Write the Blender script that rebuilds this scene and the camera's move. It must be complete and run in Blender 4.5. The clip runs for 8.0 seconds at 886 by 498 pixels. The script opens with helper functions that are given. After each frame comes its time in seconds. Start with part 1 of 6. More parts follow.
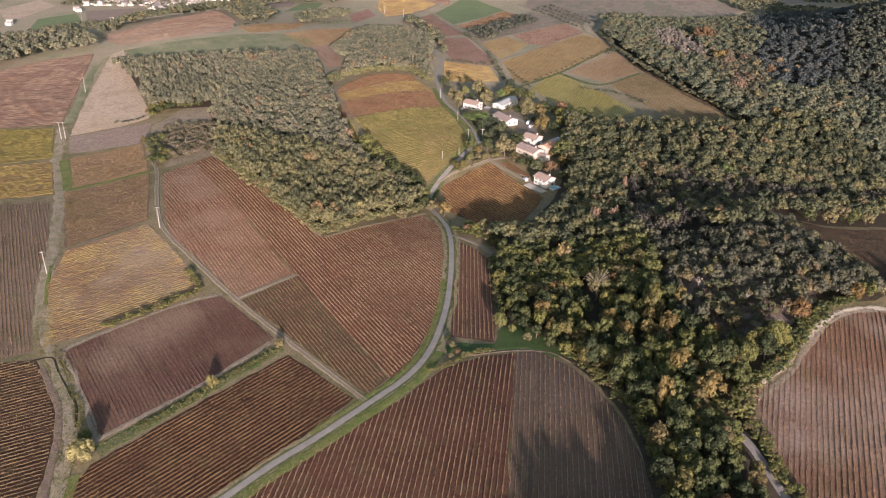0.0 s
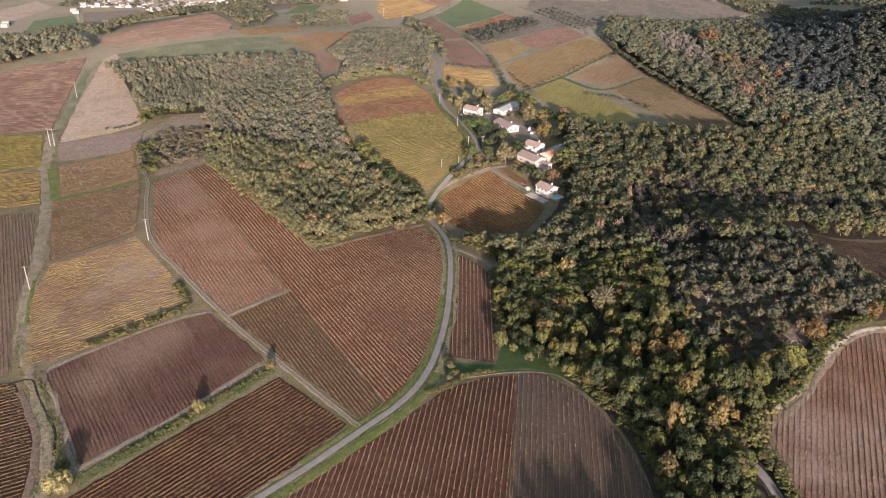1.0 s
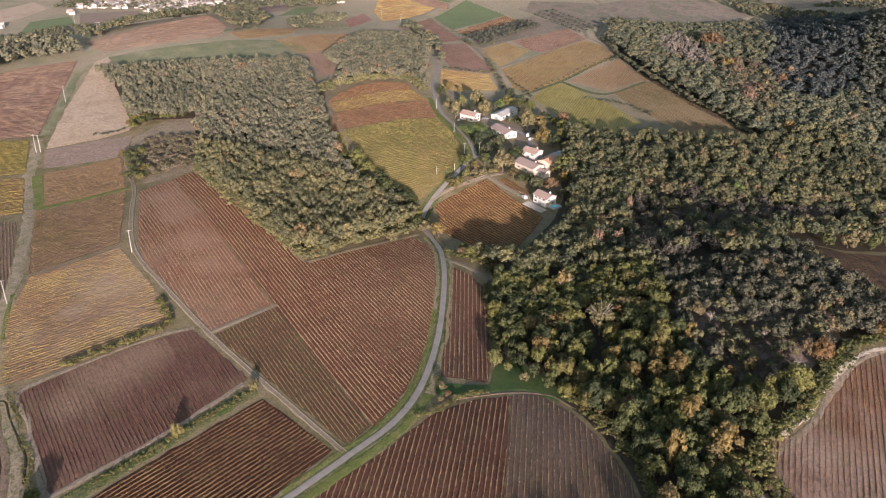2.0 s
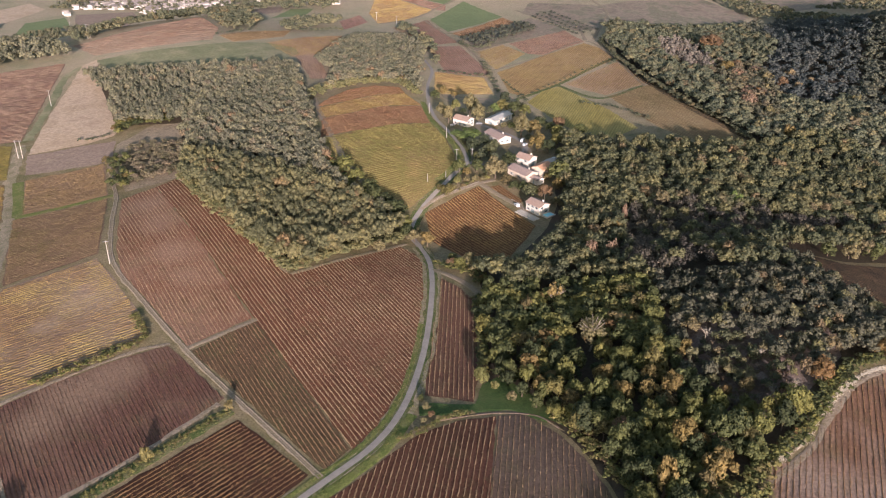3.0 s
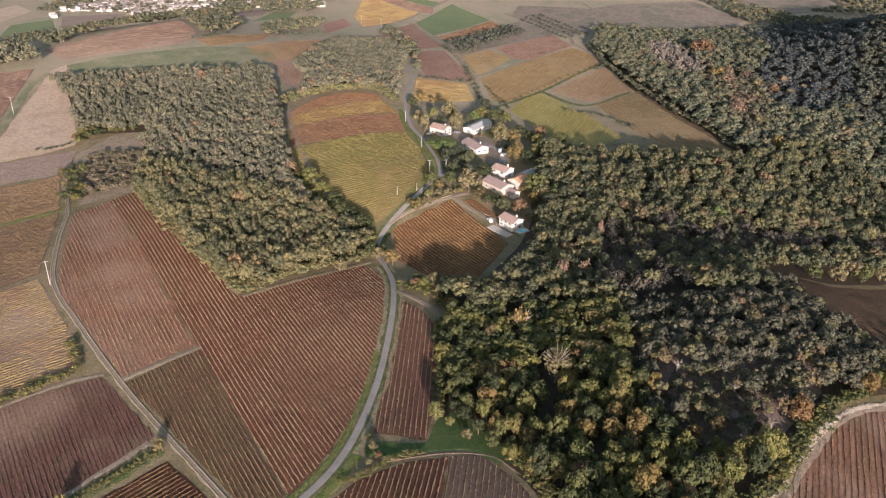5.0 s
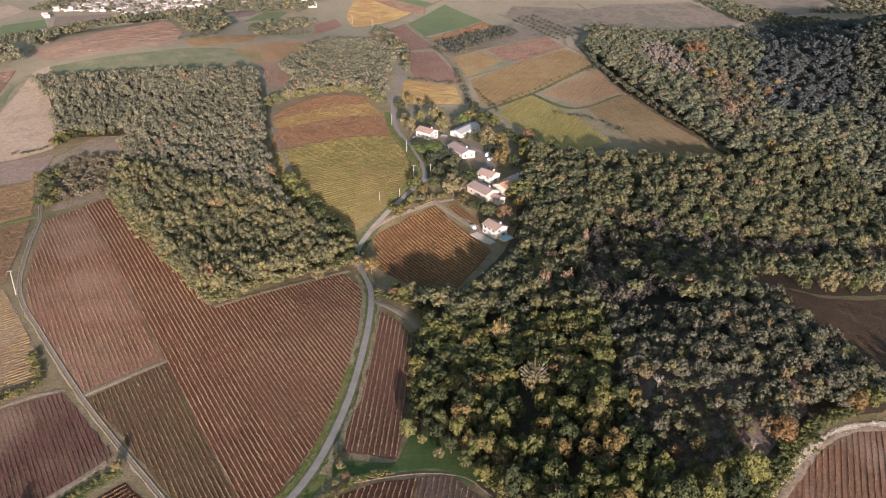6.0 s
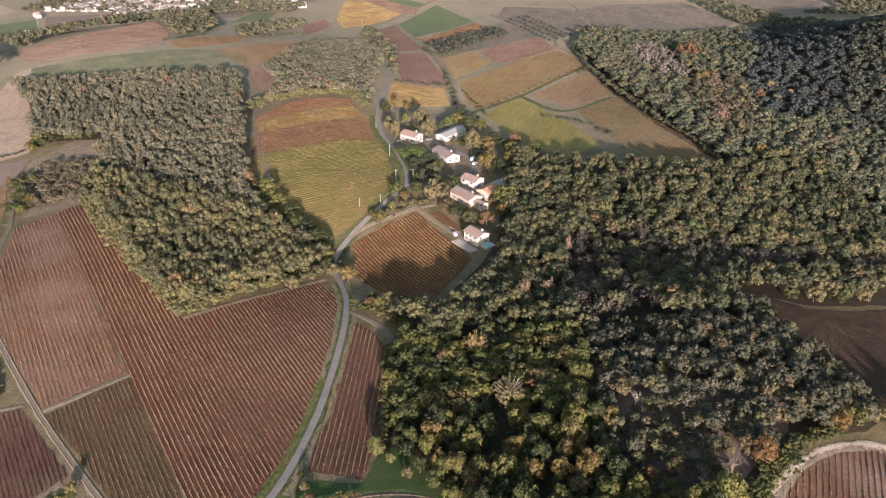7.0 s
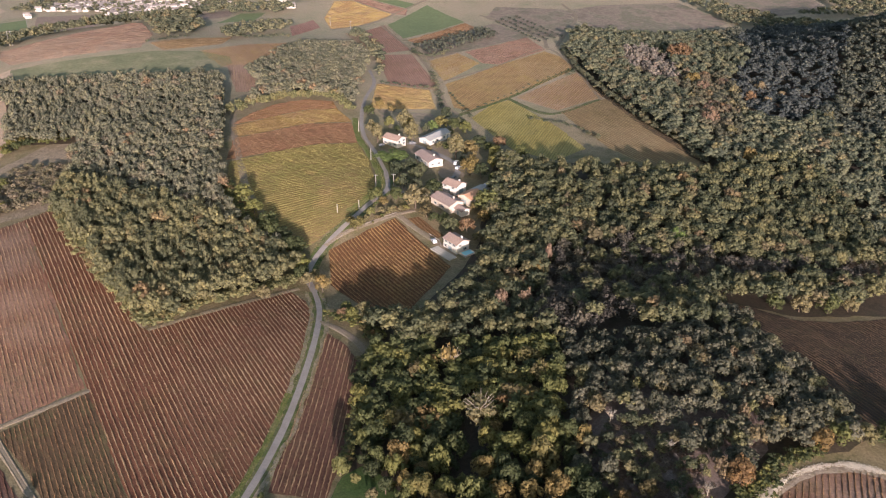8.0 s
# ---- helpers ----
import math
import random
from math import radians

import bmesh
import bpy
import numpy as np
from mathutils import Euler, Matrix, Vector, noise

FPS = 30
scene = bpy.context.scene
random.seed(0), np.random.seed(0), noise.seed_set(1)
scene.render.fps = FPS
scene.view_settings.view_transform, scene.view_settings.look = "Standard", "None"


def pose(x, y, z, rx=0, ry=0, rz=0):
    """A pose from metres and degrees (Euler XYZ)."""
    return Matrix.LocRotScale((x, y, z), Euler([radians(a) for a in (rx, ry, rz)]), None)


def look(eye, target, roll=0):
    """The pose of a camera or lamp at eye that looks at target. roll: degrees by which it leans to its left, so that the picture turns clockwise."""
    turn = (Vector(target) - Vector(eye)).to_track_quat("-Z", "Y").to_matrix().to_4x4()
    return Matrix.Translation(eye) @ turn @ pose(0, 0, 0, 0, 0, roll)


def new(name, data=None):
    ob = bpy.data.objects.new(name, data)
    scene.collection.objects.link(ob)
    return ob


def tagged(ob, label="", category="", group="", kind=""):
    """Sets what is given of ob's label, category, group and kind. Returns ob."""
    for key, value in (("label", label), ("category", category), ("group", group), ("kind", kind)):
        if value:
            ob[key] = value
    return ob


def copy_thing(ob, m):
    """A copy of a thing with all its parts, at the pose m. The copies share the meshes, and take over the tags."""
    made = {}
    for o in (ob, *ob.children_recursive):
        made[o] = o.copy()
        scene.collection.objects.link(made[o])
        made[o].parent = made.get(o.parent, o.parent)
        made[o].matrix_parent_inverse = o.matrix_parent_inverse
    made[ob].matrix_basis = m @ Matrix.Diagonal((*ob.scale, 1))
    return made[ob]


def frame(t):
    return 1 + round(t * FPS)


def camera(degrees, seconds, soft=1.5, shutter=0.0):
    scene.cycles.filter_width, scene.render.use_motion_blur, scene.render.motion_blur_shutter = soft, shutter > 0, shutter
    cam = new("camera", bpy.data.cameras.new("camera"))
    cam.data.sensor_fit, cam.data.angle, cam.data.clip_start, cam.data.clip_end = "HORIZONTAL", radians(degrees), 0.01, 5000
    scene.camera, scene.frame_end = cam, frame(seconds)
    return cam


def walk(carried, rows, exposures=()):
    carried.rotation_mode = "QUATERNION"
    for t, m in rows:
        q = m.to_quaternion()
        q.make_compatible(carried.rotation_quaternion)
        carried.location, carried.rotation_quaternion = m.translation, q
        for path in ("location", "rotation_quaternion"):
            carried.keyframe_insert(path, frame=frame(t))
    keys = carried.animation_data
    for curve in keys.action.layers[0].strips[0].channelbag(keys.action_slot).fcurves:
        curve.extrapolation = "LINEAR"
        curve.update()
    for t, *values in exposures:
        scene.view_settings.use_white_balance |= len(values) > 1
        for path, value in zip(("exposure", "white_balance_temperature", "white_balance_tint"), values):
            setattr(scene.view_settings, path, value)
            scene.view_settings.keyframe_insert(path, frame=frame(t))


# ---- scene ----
from mathutils import geometry

cam = camera(56.5, 8.0, soft=1.15)
METRES, EYE, TILT, LEAN, TURN = 105.5, 170.0, 0.0, 0.0, 0.0
ROWS = [
    (0.0, 0.0, 0.0, 0.0, 0.5, -27.8, -0.94),
    (0.5, 0.0018, 0.071, -0.0048, 0.52, -27.78, -0.95),
    (1.0, 0.0084, 0.1403, -0.0105, 0.58, -27.76, -0.96),
    (2.5, 0.0673, 0.3286, -0.0244, 0.79, -27.73, -0.98),
    (3.0, 0.0992, 0.386, -0.0294, 0.87, -27.72, -0.95),
    (3.5, 0.1351, 0.4397, -0.0341, 0.95, -27.72, -0.95),
    (4.0, 0.1739, 0.4936, -0.0388, 1.01, -27.68, -0.99),
    (4.5, 0.2146, 0.5453, -0.0426, 1.05, -27.68, -0.99),
    (6.0, 0.3425, 0.697, -0.0557, 1.2, -27.71, -1.01),
    (6.5, 0.3862, 0.7456, -0.0593, 1.23, -27.74, -1.03),
    (7.0, 0.4315, 0.7935, -0.063, 1.24, -27.75, -0.99),
    (7.5, 0.477, 0.8427, -0.0674, 1.23, -27.77, -0.97),
    (8.0, 0.5225, 0.8919, -0.0718, 1.22, -27.79, -0.97),
]
walk(cam, [(t, pose(0, 0, EYE, TILT, LEAN, TURN) @ pose(METRES * x, METRES * y, METRES * z, 90 + pitch, roll, yaw)) for t, x, y, z, yaw, pitch, roll in ROWS])

# ---- world, sun, exposure ----
SUN_FROM = Vector((0.14, -0.99, 0.0)).normalized()
SUN_HEIGHT = radians(12.5)
sun_data = bpy.data.lights.new("sun", "SUN")
sun_data.energy, sun_data.angle, sun_data.color = 5.8, radians(1.4), (1.0, 0.815, 0.81)
sun = new("sun", sun_data)
sun_way = SUN_FROM * math.cos(SUN_HEIGHT) + Vector((0, 0, math.sin(SUN_HEIGHT)))
sun.matrix_world = look(sun_way * 600 + Vector((0, 300, 0)), (0, 300, 0))
world = bpy.data.worlds.new("world")
scene.world = world
world.use_nodes = True
wn = world.node_tree.nodes
sky = wn.new("ShaderNodeTexSky")
sky.sky_type, sky.sun_disc = "NISHITA", False
sky.sun_elevation, sky.sun_rotation = SUN_HEIGHT, math.atan2(SUN_FROM.x, SUN_FROM.y)
sky.dust_density, sky.air_density = 2.0, 1.0
world.node_tree.links.new(sky.outputs[0], wn["Background"].inputs[0])
wn["Background"].inputs[1].default_value = 0.135
scene.view_settings.exposure = 0.55


# ---- materials ----
def dull(c, k=0.75):
    """A colour drawn towards grey."""
    g = 0.3 * c[0] + 0.55 * c[1] + 0.15 * c[2]
    return tuple(g + (v - g) * k for v in c)


def shader(name, rough=0.9):
    m = bpy.data.materials.new(name)
    m.use_nodes = True
    n, l = m.node_tree.nodes, m.node_tree.links
    b = n["Principled BSDF"]
    b.inputs["Roughness"].default_value = rough
    b.inputs["Specular IOR Level"].default_value = 0.25
    return m, n, l, b


def place_of(n):
    return n.new("ShaderNodeNewGeometry").outputs["Position"]


def noise_at(n, l, pos, scale, detail=4.0, rough=0.6):
    t = n.new("ShaderNodeTexNoise")
    t.inputs["Scale"].default_value, t.inputs["Detail"].default_value, t.inputs["Roughness"].default_value = scale, detail, rough
    l.new(pos, t.inputs["Vector"])
    return t.outputs["Fac"]


def ramp(n, l, fac, stops):
    r = n.new("ShaderNodeValToRGB")
    e = r.color_ramp.elements
    while len(e) < len(stops):
        e.new(0.5)
    for el, (p, c) in zip(e, stops):
        el.position, el.color = p, (*c, 1)
    l.new(fac, r.inputs[0])
    return r.outputs[0]


def arith(n, l, op, a, b, c=None):
    m = n.new("ShaderNodeMath")
    m.operation = op
    for i, v in enumerate((a, b, c)):
        if v is None:
            continue
        if isinstance(v, (int, float)):
            m.inputs[i].default_value = v
        else:
            l.new(v, m.inputs[i])
    return m.outputs[0]


def mixed(n, l, kind, fac, a, b):
    m = n.new("ShaderNodeMix")
    m.data_type, m.blend_type = "RGBA", kind
    for socket, v in ((m.inputs[0], fac), (m.inputs[6], a), (m.inputs[7], b)):
        if isinstance(v, (int, float)):
            socket.default_value = v
        elif isinstance(v, tuple):
            socket.default_value = (*v, 1)
        else:
            l.new(v, socket)
    return m.outputs[2]


def bumped(n, l, b, height, strength, distance):
    k = n.new("ShaderNodeBump")
    k.inputs["Strength"].default_value, k.inputs["Distance"].default_value = strength, distance
    l.new(height, k.inputs["Height"])
    l.new(k.outputs[0], b.inputs["Normal"])


def earthy(name, stops, big=0.03, small=0.6, rough=0.95, grain=0.35, bump=0.5):
    """Ground: a broad patchwork of colours, with a finer grain over it."""
    m, n, l, b = shader(name, rough)
    pos = place_of(n)
    f = noise_at(n, l, pos, big, 5, 0.65)
    c = ramp(n, l, f, [(p, dull(q, 0.85)) for p, q in stops])
    g = noise_at(n, l, pos, small, 6, 0.75)
    v = ramp(n, l, g, [(0.3, (1 - grain,) * 3), (0.7, (1 + grain,) * 3)])
    l.new(mixed(n, l, "MULTIPLY", 1.0, c, v), b.inputs["Base Color"])
    bumped(n, l, b, g, bump, 0.35)
    return m


def soil(name, lane, under, patch, angle, spacing, amount=0.55, spots=(), weeds=(0.13, 0.135, 0.055), weedy=0.25):
    """Vineyard soil: worked lanes between the rows, litter under them, streaks along them, weeds, and weathered patches. spots: x, y, reach of a bare pale patch."""
    m, n, l, b = shader(name, 0.95)
    pos = place_of(n)
    lane, under, patch = (tuple(0.79 * v for v in dull(k, 1.08)) for k in (lane, under, patch))
    co, si = math.cos(radians(angle)), math.sin(radians(angle))

    def along(way):
        d = n.new("ShaderNodeVectorMath")
        d.operation = "DOT_PRODUCT"
        d.inputs[1].default_value = (*way, 0)
        l.new(pos, d.inputs[0])
        return d.outputs["Value"]

    down, across = along((co, si)), along((-si, co))
    wob = arith(n, l, "MULTIPLY", noise_at(n, l, pos, 0.5, 2), 0.35)
    ph = arith(n, l, "MULTIPLY_ADD", across, 2 * math.pi / spacing, wob)
    s = arith(n, l, "MULTIPLY_ADD", arith(n, l, "COSINE", ph, 0.0), 0.5, 0.5)
    c = mixed(n, l, "MIX", arith(n, l, "MULTIPLY", s, amount), lane, under)
    # streaks: each lane is worked by itself, and its state changes slowly along it
    strip = n.new("ShaderNodeCombineXYZ")
    l.new(arith(n, l, "MULTIPLY", down, 0.05), strip.inputs[0])
    l.new(arith(n, l, "MULTIPLY", across, 0.55), strip.inputs[1])
    streak = noise_at(n, l, strip.outputs[0], 1.0, 4, 0.65)
    c = mixed(n, l, "MULTIPLY", 1.0, c, ramp(n, l, streak, [(0.32, (0.74, 0.73, 0.72)), (0.68, (1.24, 1.23, 1.2))]))
    big = noise_at(n, l, pos, 0.022, 5, 0.6)
    pf = ramp(n, l, big, [(0.42, (0, 0, 0)), (0.6, (1, 1, 1))])
    c = mixed(n, l, "MIX", arith(n, l, "MULTIPLY", pf, 0.55), c, patch)
    tuft = noise_at(n, l, pos, 0.11, 6, 0.7)
    wf = ramp(n, l, tuft, [(0.5, (0, 0, 0)), (0.66, (1, 1, 1))])
    c = mixed(n, l, "MIX", arith(n, l, "MULTIPLY", wf, weedy), c, weeds)
    for x, y, reach in spots:
        d = n.new("ShaderNodeVectorMath")
        d.operation = "DISTANCE"
        d.inputs[1].default_value = (x, y, -10)
        l.new(pos, d.inputs[0])
        worn = arith(n, l, "MULTIPLY_ADD", streak, -0.9 * reach, d.outputs["Value"])
        k = n.new("ShaderNodeMapRange")
        k.interpolation_type = "SMOOTHSTEP"
        k.inputs["From Min"].default_value, k.inputs["From Max"].default_value = 0.75 * reach, -0.35 * reach
        l.new(worn, k.inputs["Value"])
        c = mixed(n, l, "MIX", arith(n, l, "MULTIPLY", k.outputs["Result"], 0.95), c, patch)
    g = noise_at(n, l, pos, 0.9, 6, 0.8)
    v = ramp(n, l, g, [(0.3, (0.62,) * 3), (0.7, (1.35,) * 3)])
    l.new(mixed(n, l, "MULTIPLY", 1.0, c, v), b.inputs["Base Color"])
    bumped(n, l, b, g, 0.6, 0.3)
    return m


def leafy(name, stops, spread="attribute", glow=0.25):
    """Foliage. The tree's own tint comes from its random number or from the mesh; each clump varies about it."""
    m, n, l, b = shader(name, 0.75)
    pos = place_of(n)
    if spread == "object":
        own = n.new("ShaderNodeObjectInfo").outputs["Random"]
    elif spread == "attribute":
        a = n.new("ShaderNodeAttribute")
        a.attribute_name = "tint"
        own = a.outputs["Fac"]
    else:
        own = noise_at(n, l, pos, 0.045, 4, 0.6)
    c = ramp(n, l, own, [(p, dull(q, 0.93)) for p, q in stops])
    isl = n.new("ShaderNodeNewGeometry").outputs["Random Per Island"]
    v = ramp(n, l, isl, [(0.0, (0.8, 0.81, 0.82)), (1.0, (1.22, 1.2, 1.12))])
    g = ramp(n, l, noise_at(n, l, pos, 0.8, 4, 0.7), [(0.3, (0.78,) * 3), (0.7, (1.2,) * 3)])
    c = mixed(n, l, "MULTIPLY", 1.0, mixed(n, l, "MULTIPLY", 1.0, c, v), g)
    l.new(c, b.inputs["Base Color"])
    t = n.new("ShaderNodeBsdfTranslucent")
    l.new(c, t.inputs["Color"])
    mx = n.new("ShaderNodeMixShader")
    mx.inputs[0].default_value = glow
    l.new(b.outputs[0], mx.inputs[1])
    l.new(t.outputs[0], mx.inputs[2])
    l.new(mx.outputs[0], n["Material Output"].inputs["Surface"])
    return m


def plain(name, colour, rough=0.7, grain=0.12, scale=1.5, metal=0.0):
    m, n, l, b = shader(name, rough)
    g = noise_at(n, l, place_of(n), scale, 5, 0.7)
    v = ramp(n, l, g, [(0.3, tuple(k * (1 - grain) for k in colour)), (0.7, tuple(k * (1 + grain) for k in colour))])
    l.new(v, b.inputs["Base Color"])
    b.inputs["Metallic"].default_value = metal
    return m


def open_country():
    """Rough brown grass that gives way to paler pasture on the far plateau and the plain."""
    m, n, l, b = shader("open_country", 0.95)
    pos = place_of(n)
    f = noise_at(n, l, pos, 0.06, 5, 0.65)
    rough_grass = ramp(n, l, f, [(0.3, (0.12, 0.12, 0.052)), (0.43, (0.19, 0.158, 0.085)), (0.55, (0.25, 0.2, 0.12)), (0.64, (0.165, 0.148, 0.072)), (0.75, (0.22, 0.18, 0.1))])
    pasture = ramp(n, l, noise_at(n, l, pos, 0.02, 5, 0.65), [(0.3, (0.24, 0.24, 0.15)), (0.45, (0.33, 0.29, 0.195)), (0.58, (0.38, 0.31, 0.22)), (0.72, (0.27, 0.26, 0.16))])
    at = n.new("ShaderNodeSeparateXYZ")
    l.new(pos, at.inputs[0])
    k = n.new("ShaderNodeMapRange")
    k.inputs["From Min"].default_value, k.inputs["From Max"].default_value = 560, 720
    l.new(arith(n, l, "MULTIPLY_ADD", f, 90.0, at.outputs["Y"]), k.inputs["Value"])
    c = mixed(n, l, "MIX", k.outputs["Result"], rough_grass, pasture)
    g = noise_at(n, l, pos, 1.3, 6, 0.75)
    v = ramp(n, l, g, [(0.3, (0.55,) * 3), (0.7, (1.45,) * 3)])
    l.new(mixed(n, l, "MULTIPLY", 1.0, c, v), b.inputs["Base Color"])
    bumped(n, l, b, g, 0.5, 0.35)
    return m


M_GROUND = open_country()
M_WOODLAND = earthy("woodland_litter", [(0.3, (0.05, 0.042, 0.026)), (0.5, (0.085, 0.062, 0.04)), (0.7, (0.06, 0.055, 0.03))], 0.08, 0.9)
M_VERGE = earthy("verge_grass", [(0.3, (0.055, 0.095, 0.022)), (0.43, (0.088, 0.125, 0.03)), (0.53, (0.155, 0.15, 0.065)), (0.62, (0.095, 0.125, 0.034)), (0.75, (0.15, 0.135, 0.06))], 0.2, 1.8, grain=0.5)
M_MEADOW = earthy("meadow_grass", [(0.3, (0.16, 0.18, 0.085)), (0.5, (0.22, 0.22, 0.11)), (0.62, (0.3, 0.27, 0.15)), (0.75, (0.19, 0.2, 0.1))], 0.035, 0.5, grain=0.25)
M_CROP = earthy("young_crop", [(0.3, (0.15, 0.2, 0.08)), (0.7, (0.19, 0.235, 0.095))], 0.03, 0.4, grain=0.2)
M_PLOUGH = earthy("ploughed_pale_earth", [(0.3, (0.44, 0.31, 0.21)), (0.45, (0.52, 0.385, 0.265)), (0.58, (0.47, 0.34, 0.22)), (0.7, (0.42, 0.3, 0.21))], 0.045, 0.5, grain=0.3)
M_DARKPLOUGH = earthy("ploughed_dark_earth", [(0.3, (0.24, 0.165, 0.125)), (0.45, (0.31, 0.225, 0.17)), (0.58, (0.265, 0.19, 0.145)), (0.72, (0.38, 0.285, 0.2))], 0.07, 0.6, grain=0.3)
M_SCRUB = earthy("dry_scrub", [(0.3, (0.2, 0.16, 0.1)), (0.45, (0.31, 0.24, 0.16)), (0.55, (0.24, 0.195, 0.12)), (0.66, (0.34, 0.265, 0.18)), (0.75, (0.18, 0.16, 0.08))], 0.07, 0.9, grain=0.45)
M_STUBBLE = earthy("faded_stubble", [(0.3, (0.15, 0.15, 0.095)), (0.42, (0.25, 0.19, 0.14)), (0.5, (0.29, 0.225, 0.165)), (0.58, (0.2, 0.185, 0.115)), (0.68, (0.27, 0.2, 0.155)), (0.78, (0.14, 0.145, 0.09))], 0.03, 0.3, grain=0.3)
M_ROAD = earthy("worn_asphalt", [(0.35, (0.27, 0.24, 0.215)), (0.65, (0.34, 0.305, 0.275))], 0.25, 2.0, 0.85, 0.12, 0.1)
M_TRACK = earthy("dirt_track", [(0.3, (0.22, 0.168, 0.11)), (0.45, (0.29, 0.226, 0.16)), (0.58, (0.24, 0.195, 0.115)), (0.66, (0.3, 0.235, 0.165)), (0.78, (0.18, 0.16, 0.08))], 0.3, 1.6, grain=0.22)
M_CHALKDUST = earthy("pale_dust", [(0.3, (0.19, 0.142, 0.092)), (0.42, (0.28, 0.216, 0.15)), (0.52, (0.325, 0.257, 0.185)), (0.6, (0.235, 0.188, 0.112)), (0.72, (0.305, 0.238, 0.17))], 0.35, 1.6, grain=0.3)
M_DITCH = earthy("dark_ditch_mud", [(0.3, (0.025, 0.022, 0.015)), (0.7, (0.05, 0.042, 0.026))], 0.2, 1.2)
M_EARTH = earthy("trodden_earth", [(0.3, (0.17, 0.115, 0.082)), (0.5, (0.24, 0.17, 0.125)), (0.62, (0.15, 0.125, 0.06)), (0.75, (0.27, 0.2, 0.15))], 0.3, 1.4, grain=0.35)
M_CHALKROCK = plain("chalk_rock", (0.5, 0.45, 0.37), 0.95, 0.3, 0.5)
M_SLOPEFLOOR = earthy("thin_stony_litter", [(0.3, (0.16, 0.118, 0.095)), (0.45, (0.23, 0.17, 0.14)), (0.55, (0.19, 0.135, 0.105)), (0.66, (0.26, 0.21, 0.175)), (0.78, (0.16, 0.14, 0.085))], 0.12, 1.1, grain=0.45)
M_DRYVERGE = earthy("dry_verge_grass", [(0.3, (0.2, 0.18, 0.09)), (0.43, (0.27, 0.23, 0.13)), (0.53, (0.35, 0.275, 0.185)), (0.62, (0.24, 0.21, 0.11)), (0.75, (0.33, 0.255, 0.17))], 0.12, 1.4, grain=0.45)
M_DEEPGRASS = earthy("deep_green_grass", [(0.3, (0.045, 0.09, 0.018)), (0.5, (0.07, 0.12, 0.026)), (0.7, (0.1, 0.13, 0.036))], 0.15, 1.5, grain=0.4)
M_LUSH = earthy("lush_grass", [(0.3, (0.105, 0.145, 0.022)), (0.5, (0.155, 0.18, 0.036)), (0.62, (0.2, 0.195, 0.06)), (0.75, (0.12, 0.145, 0.03))], 0.2, 1.5, grain=0.4)
M_BARK = plain("bark", (0.13, 0.10, 0.075), 0.9, 0.3, 4)
M_DEADWOOD = plain("bare_pale_wood", (0.29, 0.25, 0.2), 0.9, 0.25, 4)
M_POLE = plain("weathered_concrete", (0.38, 0.36, 0.33), 0.85, 0.12, 2)
M_STEEL = plain("galvanised_steel", (0.4, 0.4, 0.4), 0.5, 0.1, 2, 0.8)
M_WALL = plain("lime_render", (0.66, 0.61, 0.55), 0.9, 0.1, 0.6)
M_WALL2 = plain("ochre_render", (0.58, 0.5, 0.41), 0.9, 0.1, 0.6)
M_TILE = plain("terracotta_tiles", (0.38, 0.275, 0.225), 0.85, 0.25, 1.4)
M_TILE2 = plain("old_rose_tiles", (0.33, 0.255, 0.225), 0.85, 0.25, 1.4)
M_TILE3 = plain("new_orange_tiles", (0.52, 0.30, 0.19), 0.85, 0.15, 1.4)
M_FADED = plain("sun_bleached_tiles", (0.44, 0.38, 0.34), 0.85, 0.2, 0.5)
M_SHEET = plain("grey_roof_sheet", (0.42, 0.41, 0.39), 0.6, 0.12, 0.8)
M_TOWNWALL = plain("grey_town_render", (0.46, 0.44, 0.42), 0.9, 0.15, 0.2)
M_TOWNROOF = plain("grey_brown_town_tiles", (0.3, 0.26, 0.24), 0.9, 0.2, 0.3)
M_FRAME = plain("painted_frame", (0.7, 0.68, 0.64), 0.6, 0.05)
M_SHUTTER = plain("faded_shutter", (0.28, 0.33, 0.34), 0.7, 0.1)
M_GLASS = plain("window_glass", (0.03, 0.035, 0.04), 0.08, 0.05)
M_PAINT = plain("white_car_paint", (0.8, 0.8, 0.8), 0.25, 0.02)
M_PAINT2 = plain("grey_car_paint", (0.2, 0.21, 0.22), 0.3, 0.03)
M_TYRE = plain("rubber", (0.025, 0.025, 0.025), 0.8, 0.1)
M_POOL = plain("pool_water", (0.22, 0.56, 0.66), 0.05, 0.05)
M_STONE = plain("pale_paving", (0.5, 0.46, 0.4), 0.9, 0.15)
M_OLDWALL = plain("weathered_wall", (0.34, 0.3, 0.25), 0.9, 0.25, 0.8)

